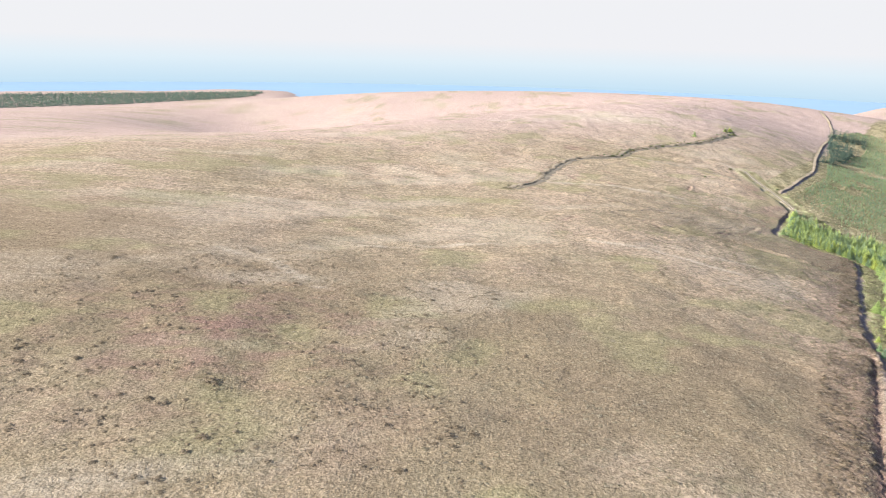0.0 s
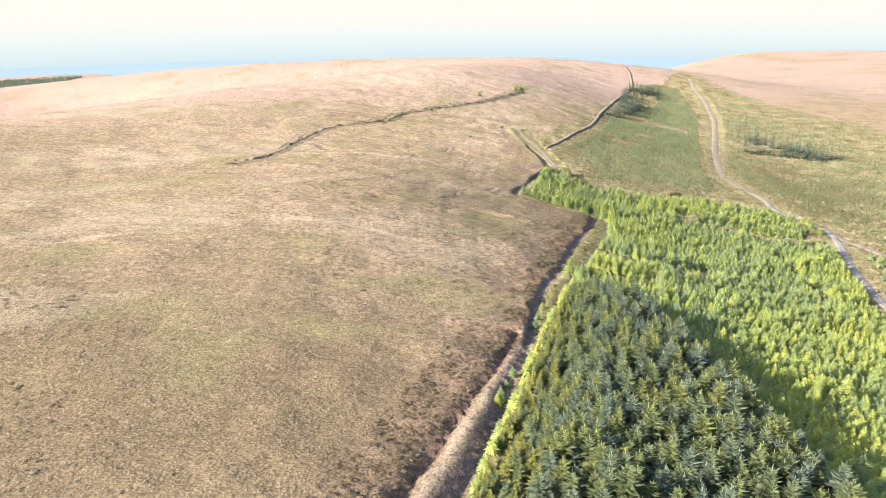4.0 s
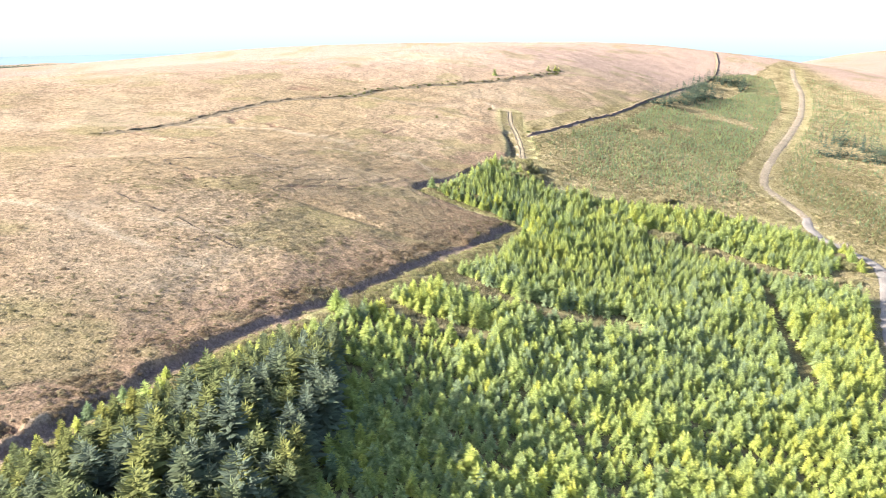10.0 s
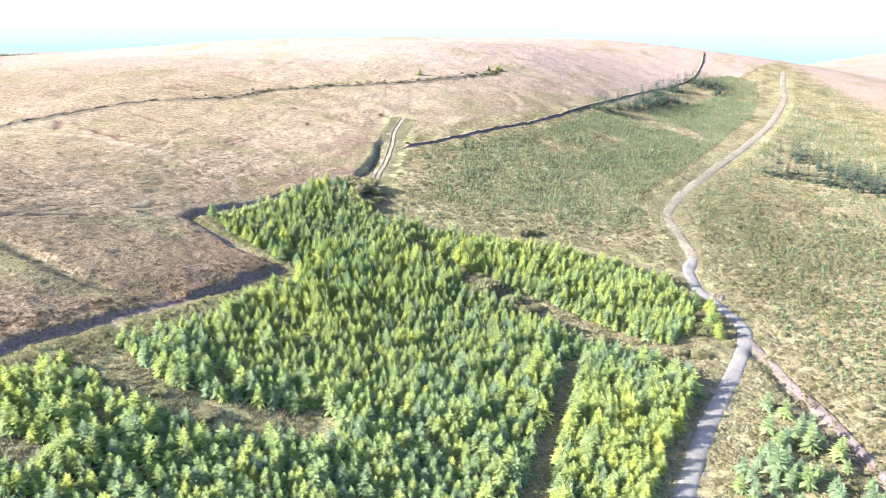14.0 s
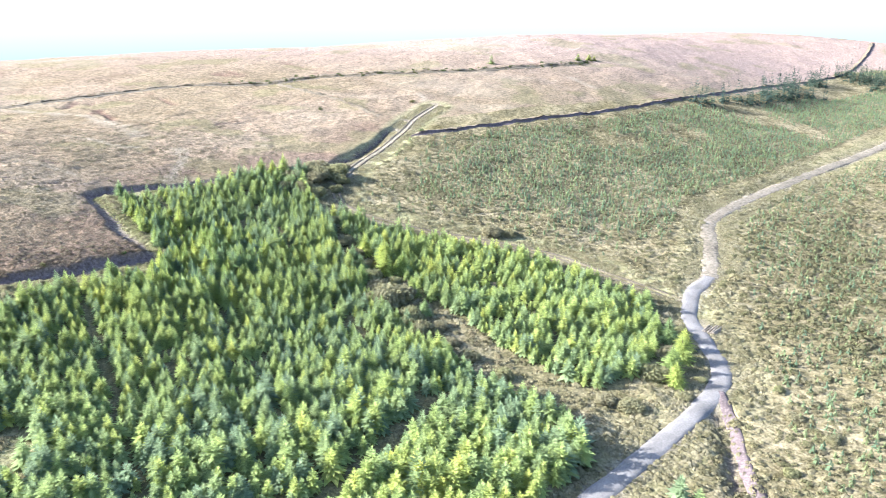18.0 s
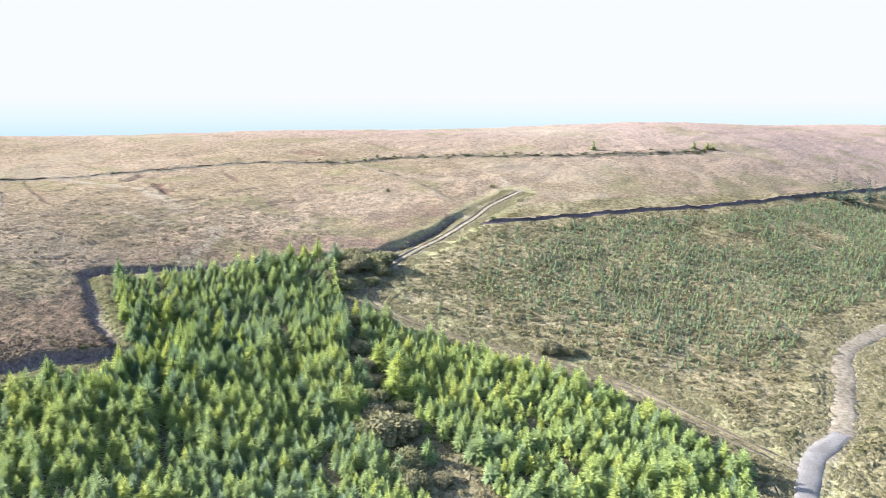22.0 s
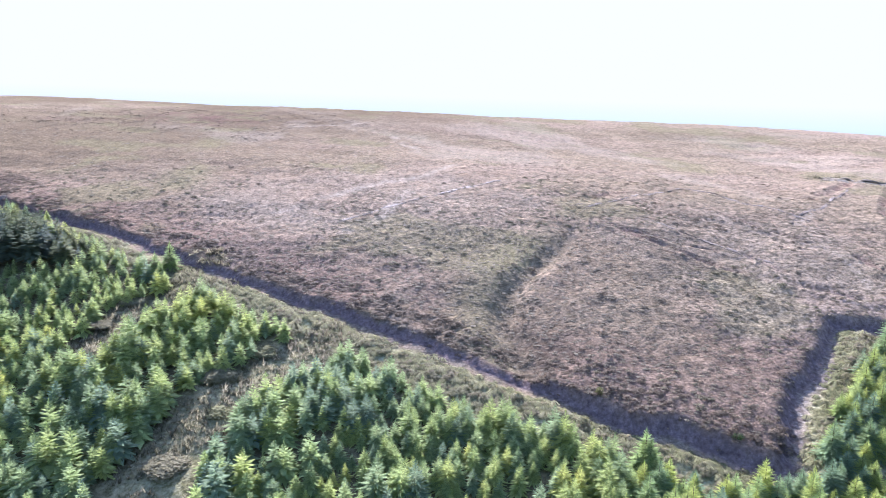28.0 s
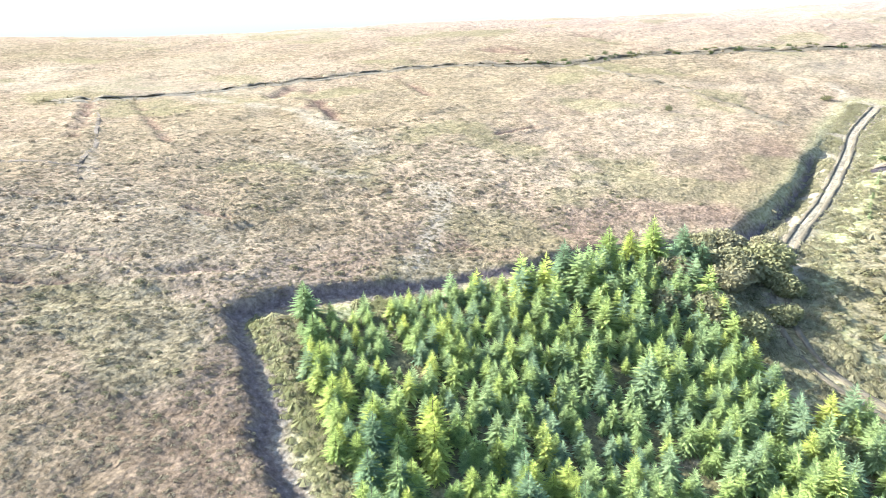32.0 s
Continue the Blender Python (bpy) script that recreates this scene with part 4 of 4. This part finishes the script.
# ---- bushes and single trees ----
def level(x, y):
    return float(relief(np.array([float(x)]), np.array([float(y)]))[0][0])


def bush_thing(seed, name, label, category, group, mat, sprays, squash):
    bush = tagged(new(name), label, category, group)
    v, f = thicket(seed, sprays, squash)
    me = mesh_from("crown", v, f, mat)
    give(me, "tone", np.full(len(v), (seed * 0.37) % 1))
    crown = new("crown", me)
    crown.parent = bush
    rng = random.Random(seed)
    for _ in range(4):
        bm = bmesh.new()
        bmesh.ops.create_cone(bm, cap_ends=True, segments=5, radius1=0.02, radius2=0.006, depth=0.5)
        bmesh.ops.translate(bm, vec=(0, 0, 0.22), verts=bm.verts)
        bmesh.ops.rotate(bm, cent=(0, 0, 0), matrix=Euler((rng.uniform(-0.6, 0.6), rng.uniform(-0.6, 0.6), 0)).to_matrix(), verts=bm.verts)
        sm = bpy.data.meshes.new("stem")
        bm.to_mesh(sm)
        sm.materials.append(BARK)
        new("stem", sm).parent = bush
    return bush


def plant(pattern, first, x, y, wide, high, turn):
    m = pose(x, y, level(x, y) - 0.08, 0, 0, turn) @ Matrix.Diagonal((wide, wide, high, 1))
    ob = pattern if first else copy_thing(pattern, pose(x, y, 0))
    ob.matrix_basis = m
    return ob


willows = [bush_thing(100 + k, "willow_bush", "leafless grey-brown willow bush in a wet hollow", "bush", "willow bushes in the hollows", WILLOW, 7000, 0.85) for k in range(3)]
# hollow below the bank, the strip between the two blocks, the glades and the road's edge
hollow = [(141.5, 258, 5.8, 3.2), (143.6, 261.5, 6.4, 3.4), (139.6, 262.5, 5.0, 2.8), (142.4, 249.6, 4.6, 2.6), (145.6, 249.0, 4.2, 2.2), (138.4, 253.6, 4.6, 2.8), (139.0, 248.6, 3.8, 2.4), (146.2, 258.5, 3.6, 2.1), (142.2, 254.8, 4.2, 2.8), (138.5, 260.5, 4.0, 2.6), (147.3, 254.2, 3.0, 1.6), (143.0, 267.0, 3.2, 1.6),
          (164.0, 226.6, 3.4, 2.2), (166.6, 223.0, 3.8, 2.6), (168.6, 220.6, 4.0, 2.6), (171.0, 218.4, 6.6, 3.6), (175.4, 214.6, 4.4, 2.4), (172.6, 220.6, 3.8, 2.4), (178.0, 212.2, 3.6, 2.2), (169.0, 217.0, 3.6, 2.4),
          (182.5, 211.0, 2.4, 1.2), (161.5, 229.5, 3.0, 1.8), (170.0, 224.0, 2.4, 1.3), (180.0, 214.5, 2.6, 1.3), (185.5, 208.5, 2.8, 1.6), (190.5, 206.0, 2.8, 1.5), (195.5, 203.0, 2.6, 1.4), (158.5, 233.0, 2.8, 1.8), (153.5, 239.5, 2.8, 1.6), (179.5, 249.6, 4.0, 2.1), (182.4, 250.4, 3.0, 1.6), (208.6, 211.8, 4.0, 2.2), (210.4, 217.6, 3.6, 2.0), (206.0, 204.6, 3.2, 1.6), (211.2, 224.4, 3.2, 1.8), (203.0, 205.0, 2.8, 1.4),
          (127.0, 168.5, 3.4, 1.8), (132.0, 170.6, 3.0, 1.6), (138.0, 168.6, 3.6, 1.8), (145.0, 169.0, 3.2, 1.6), (122.5, 170.5, 3.0, 1.5), (120.0, 153.6, 3.2, 1.6), (114.5, 154.6, 3.0, 1.5), (125.0, 152.0, 2.8, 1.5)]
for n, (x, y, wide, high) in enumerate(hollow):
    plant(willows[n % 3], n < 3, x, y, wide * 1.1, high * (1.2 if y > 200 else 0.55), 77 * n)
gorse = [bush_thing(120 + k, "gorse_bush", "small dark green gorse bush on the moor", "bush", "gorse bushes on the moor", GORSE, 420, 1.0) for k in range(3)]
moorline = smooth_line(RIDGE, 2.0)
scatter = [(120.1, 305.4, 1.5, 1.5), (139.0, 326.0, 2.4, 1.4), (150.0, 300.5, 2.2, 1.0), (127.5, 221.5, 0.9, 0.8), (128.0, 200.8, 1.0, 1.1), (133.2, 210.4, 1.0, 0.9)]
for k in range(95):
    x, y = moorline[int(len(moorline) * RNG.uniform(0.3, 1.0) ** 0.8) - 1] + RNG.normal(0, 1.8, 2)
    wide = RNG.uniform(0.8, 2.0)
    scatter.append((x, y, wide, wide * RNG.uniform(0.4, 0.8)))
for n, (x, y, wide, high) in enumerate(scatter):
    plant(gorse[n % 3], n < 3, x, y, wide, high, 51 * n)
loner = [(146.2, 397.3, 3.4, 2.6), (174.6, 427.0, 2.8, 3.0), (178.6, 431.0, 2.6, 2.8), (180.5, 432.2, 2.0, 2.2)]
for n, (x, y, high, wide) in enumerate(loner):
    lone = copy_thing(patterns[n % 5], pose(x, y, 0))
    lone.matrix_basis = pose(x, y, level(x, y) - 0.1, 0, 0, 40 * n) @ Matrix.Diagonal((wide * 1.5, wide * 1.5, high, 1))
    tagged(lone, "lone dark spruce on an old moor bank", "tree", "lone spruces on the moor")


edge = [(133.0, 251.0, 4.4), (135.4, 255.4, 4.6), (130.6, 247.0, 4.0), (137.4, 258.0, 3.8), (134.0, 253.4, 3.6), (139.6, 256.4, 3.4), (210.6, 214.0, 4.0), (211.8, 217.2, 4.2), (212.2, 220.4, 3.6), (210.2, 222.6, 3.8), (211.0, 211.0, 3.4),
        (166.4, 229.4, 4.4), (164.4, 224.6, 3.6), (166.0, 221.2, 3.8), (173.6, 221.8, 3.2), (177.0, 217.0, 2.8), (162.0, 227.2, 3.4), (167.8, 226.2, 4.2), (165.0, 231.6, 4.0), (162.6, 231.0, 3.6), (170.2, 227.2, 3.8), (118.8, 228.0, 3.0), (121.6, 226.0, 2.8), (124.2, 223.9, 3.0), (127.0, 222.0, 2.8)]
for n, (x, y, high) in enumerate(edge):
    tree = copy_thing(patterns[n % 5], pose(x, y, 0))
    tree.matrix_basis = pose(x, y, level(x, y) - 0.1, 0, 0, 63 * n) @ Matrix.Diagonal((high * 1.15, high * 1.15, high, 1))
    tagged(tree, "bushy dark green spruce at the edge of the plantation", "tree", "spruces at the plantation edge")
for n, (x, y, high) in enumerate(((75.6, 97.6, 2.2), (74.7, 96.0, 1.8), (79.2, 104.6, 1.7), (77.4, 101.4, 1.4), (88.4, 122.6, 2.0), (90.0, 126.4, 1.8), (92.4, 131.0, 1.6), (106.4, 154.6, 3.4), (107.6, 153.4, 2.6))):
    tree = copy_thing(patterns[n % 5], pose(x, y, 0))
    tree.matrix_basis = pose(x, y, level(x, y) - 0.1, 0, 0, 81 * n) @ Matrix.Diagonal((high * 1.1, high * 1.1, high, 1))
    tagged(tree, "small bushy spruce standing at the ditch", "tree", "small spruces along the ditch")
shrubs = [(212.0, 208.5, 2.2, 1.2), (214.2, 213.0, 1.8, 1.0), (224.0, 207.0, 2.4, 1.2), (227.0, 203.0, 2.0, 1.0), (223.0, 213.0, 1.6, 0.9), (226.5, 211.0, 2.0, 1.0), (229.0, 217.0, 1.8, 0.9), (222.0, 196.0, 2.0, 1.1), (225.5, 190.0, 2.2, 1.2)]
for n, (x, y, wide, high) in enumerate(shrubs):
    tagged(plant(willows[n % 3], False, x, y, wide, high, 33 * n), "low brown shrub on the rough road verge", "bush", "shrubs beside the road")

verge = smooth_line(DITCH[9:18], 1.0)
for n in range(16):
    k = int(RNG.uniform(1, len(verge) - 3))
    ahead = verge[k + 1] - verge[k]
    off = RNG.uniform(3.2, 6.4) / math.hypot(*ahead)
    x, y = verge[k, 0] + ahead[1] * off, verge[k, 1] - ahead[0] * off
    wide = RNG.uniform(0.8, 2.2)
    tagged(plant(willows[n % 3], False, x, y, wide, wide * RNG.uniform(0.25, 0.4), 41 * n), "low grey-green shrub on the ditch verge", "bush", "shrubs beside the ditch")


# ---- drains, ruts and paths on the moor ----
rut = [(-0.42, -0.12), (-0.2, 0.03), (0.0, 0.0), (0.2, 0.03), (0.42, -0.12)]
DRAIN = speckled("wet dark turf", [(0.3, (0.035, 0.027, 0.02)), (0.55, (0.075, 0.058, 0.042)), (0.8, (0.14, 0.11, 0.08))], 4.0)
for n, points in enumerate((
        [(80, 204), (74, 210), (66, 217), (60, 223), (65, 227), (71, 230), (81, 236)],
        [(85, 212), (90, 216), (95, 220), (100, 224)],
        [(62, 192), (68, 187), (75, 182), (83, 175.5), (90, 170)],
        [(83, 232), (77, 236), (71.5, 241), (62, 247), (51, 254)])):
    ribbon("old_drain", points, rut, DRAIN, "narrow dark overgrown drain across the moor", "drain", 0.7, 0.35, 30 + n)

# ---- stack of poles by the road ----
def pole_stack(x, y, turn):
    stack = tagged(new("pole_stack"), "low stack of pale stripped poles on the road verge", "pole stack")
    stack.matrix_basis = pose(x, y, level(x, y) + 0.05, 0, 0, turn)
    wood = speckled("pale stripped wood", [(0.3, (0.16, 0.13, 0.10)), (0.6, (0.26, 0.225, 0.18)), (0.85, (0.34, 0.30, 0.25))], 8.0)
    rng = random.Random(4)
    for k in range(9):
        bm = bmesh.new()
        bmesh.ops.create_cone(bm, cap_ends=True, segments=8, radius1=0.11, radius2=0.085, depth=2.6 + rng.uniform(-0.3, 0.3))
        bmesh.ops.rotate(bm, cent=(0, 0, 0), matrix=Euler((0, radians(90), radians(rng.uniform(-3, 3)))).to_matrix(), verts=bm.verts)
        row, col = (0, k) if k < 6 else (1, k - 5.5)
        bmesh.ops.translate(bm, vec=(rng.uniform(-0.15, 0.15), col * 0.36 - 0.9, 0.12 + row * 0.17), verts=bm.verts)
        me = bpy.data.meshes.new("pole")
        bm.to_mesh(me)
        me.materials.append(wood)
        new("pole", me).parent = stack


pole_stack(216.2, 227.5, 65)


# ---- grass tussocks ----
TUFTS = [tuft(200 + k) for k in range(8)]
MOUNDS = [mound(220 + k) for k in range(8)]
SHAGS = [mound(260 + k, 15, 0.35) for k in range(8)]
SCRUBS = [scrub(240 + k) for k in range(8)]


def tussocks(name, x0, x1, y0, y1, count, high, wide, mat, label, test, kinds=TUFTS):
    x, y = RNG.uniform(x0, x1, count), RNG.uniform(y0, y1, count)
    fade = smooth(1.0, 0.45, np.hypot((x - (x0 + x1) / 2) / (x1 - x0), (y - (y0 + y1) / 2) / (y1 - y0)) * 2)
    ok = test(x, y) & clear_of(x, y, 0.2) & (RNG.random(count) < fade)
    x, y = x[ok], y[ok]
    z, _ = relief(x, y)
    h = RNG.lognormal(0, 0.3, x.size)
    crowd(name, kinds, np.stack([x, y, z, high * h, wide * h, RNG.uniform(0, 6.28, x.size), np.clip(0.9 * fractal(x, y, 0.08, 7, 3) + RNG.normal(0, 0.2, x.size), 0, 0.99)], 1), mat, label, "grass", 2.4)


on_moor = lambda x, y: np.where(y < 296, side_of(DITCH, x, y)[0] < -0.5, side_of(FARBANK, x, y)[0] < -1.0)
in_wood = lambda x, y: np.where(y < 296, side_of(DITCH, x, y)[0] > 1.5, side_of(FARBANK, x, y)[0] > 1.5)
tussocks("moor_tussocks", 58, 160, 135, 290, 60000, 0.07, 0.17, TUSSOCK, "bleached tussocks of moor grass", on_moor, SHAGS)
tussocks("moor_tussocks", -60, 160, 0, 330, 36000, 0.055, 0.22, TUSSOCK, "bleached tussocks of moor grass", on_moor, MOUNDS)
tussocks("heather_clumps", 40, 160, 60, 310, 14000, 0.12, 0.24, RUSHES, "dark heather and rush clumps on the moor", lambda x, y: on_moor(x, y) & (fractal(x, y, 0.07, 31, 4) > 0.5), SCRUBS)
tussocks("brown_heather", -90, 40, 40, 170, 8000, 0.11, 0.27, LING, "dark brown heather clumps on the open moor", lambda x, y: on_moor(x, y) & (fractal(x, y, 0.3, 33, 3) > 0.5), SCRUBS)
tussocks("brown_heather", 20, 150, 100, 300, 4000, 0.13, 0.26, LING, "dark brown heather clumps on the open moor", lambda x, y: on_moor(x, y) & (fractal(x, y, 0.1, 37, 3) > 0.56), SCRUBS)
open_land = lambda x, y: in_wood(x, y) & ~inside(FOREST, x, y) & ~inside(BLOCK, x, y) & ((y < 262) | (np.abs(side_of(SIDETRACK, x, y)[0]) > 4.2))
tussocks("verge_grass", 90, 290, 120, 380, 30000, 0.2, 0.3, GRASS, "dry yellow grass tussocks between the trees", open_land, MOUNDS)
tussocks("heather_scrub", 100, 300, 110, 400, 42000, 0.24, 0.32, HEATH, "olive-brown heather scrub on the cleared slope", open_land, SCRUBS)
tussocks("heather_scrub", 206, 290, 140, 320, 16000, 0.36, 0.46, HEATH, "olive-brown heather scrub on the cleared slope", lambda x, y: open_land(x, y) & (fractal(x, y, 0.12, 131, 3) > 0.46), SCRUBS)


def verge_strip(name, line, near, far, count, high, wide, mat, label, step=0.5, kinds=TUFTS):
    """Tufts in a strip on the right-hand side of a line (on the left for negative distances)."""
    path = smooth_line(line, step)
    ahead = np.gradient(path, axis=0)
    ahead /= np.maximum(np.hypot(*ahead.T), 1e-6)[:, None]
    k = RNG.integers(0, len(path), count)
    off = RNG.uniform(min(near, far), max(near, far), count)
    x, y = path[k, 0] + ahead[k, 1] * off + RNG.normal(0, 0.3, count), path[k, 1] - ahead[k, 0] * off + RNG.normal(0, 0.3, count)
    ok = clear_of(x, y, -1.1) & (fractal(x, y, 0.35, 19, 3) > 0.36)
    x, y = x[ok], y[ok]
    z, _ = relief(x, y)
    h = RNG.lognormal(0, 0.35, x.size)
    crowd(name, kinds, np.stack([x, y, z, high * h, wide * h, RNG.uniform(0, 6.28, x.size), np.clip(fractal(x, y, 0.2, 7, 3) + RNG.normal(0, 0.25, x.size), 0, 0.99)], 1), mat, label, "grass", 2.4)


verge_strip("ditch_grass", DITCH[5:26], 1.7, 6.5, 16000, 0.15, 0.24, RANKGRASS, "rank olive-yellow grass along the ditch edge", kinds=SHAGS)
verge_strip("ditch_heather", DITCH[5:25], 2.4, 7.5, 4500, 0.17, 0.24, HEATH, "low grey-green heather along the ditch edge", kinds=SCRUBS)
verge_strip("ditch_ling", CRACK, -8.0, -0.2, 1500, 0.13, 0.24, LING, "dark brown heather clumps beside a peat crack", kinds=SCRUBS)
verge_strip("ditch_ling", DITCH[6:18], -4.5, -0.4, 2000, 0.12, 0.24, LING, "dark brown heather clumps on the moor side of the ditch", kinds=SCRUBS)
for side in (1, -1):
    verge_strip("road_grass", TRACK[3:18], 1.25 * side, 5.0 * side, 8000, 0.2, 0.26, GRASS, "rank yellow grass on the road verge", kinds=MOUNDS)
    verge_strip("path_grass", SIDETRACK, 1.0 * side, (3.2 if side < 0 else 4.0) * side, 5000, 0.15, 0.22, GRASS, "rank straw-coloured grass beside the earth track", kinds=SHAGS)
for near, far, high, wide, mat, label in ((-2.4, 0.8, 0.4, 0.6, RUSHES, "dark heather clumps along an old moor bank"), (-1.5, 4.0, 0.3, 0.5, TUSSOCK, "pale grass clumps along an old moor bank")):
    verge_strip("bank_clumps", RIDGE, near, far, 900, high, wide, mat, label, 1.0)
    verge_strip("bank_clumps", SPUR, near * 0.7, far * 0.5, 60, high, wide, mat, label, 1.0)
verge_strip("bank_clumps", FARBANK, -2.0, -0.1, 800, 0.3, 0.5, RUSHES, "dark heather clumps along the peat bank", 1.0)
for line in (GLADE, GLADETWO):
    verge_strip("glade_grass", line, -3.0, 3.0, 2600, 0.24, 0.3, GRASS, "rank pale grass in a glade between the spruces")
    verge_strip("glade_rushes", line, -3.4, 3.4, 900, 0.36, 0.36, RUSHES, "brown rushes in a glade between the spruces")

# ---- the plan brought to its true size ----
for ob in list(scene.objects):
    if ob.parent is None and ob.type in ('MESH', 'EMPTY'):
        ob.matrix_basis = Matrix.Scale(SIZE, 4) @ ob.matrix_basis
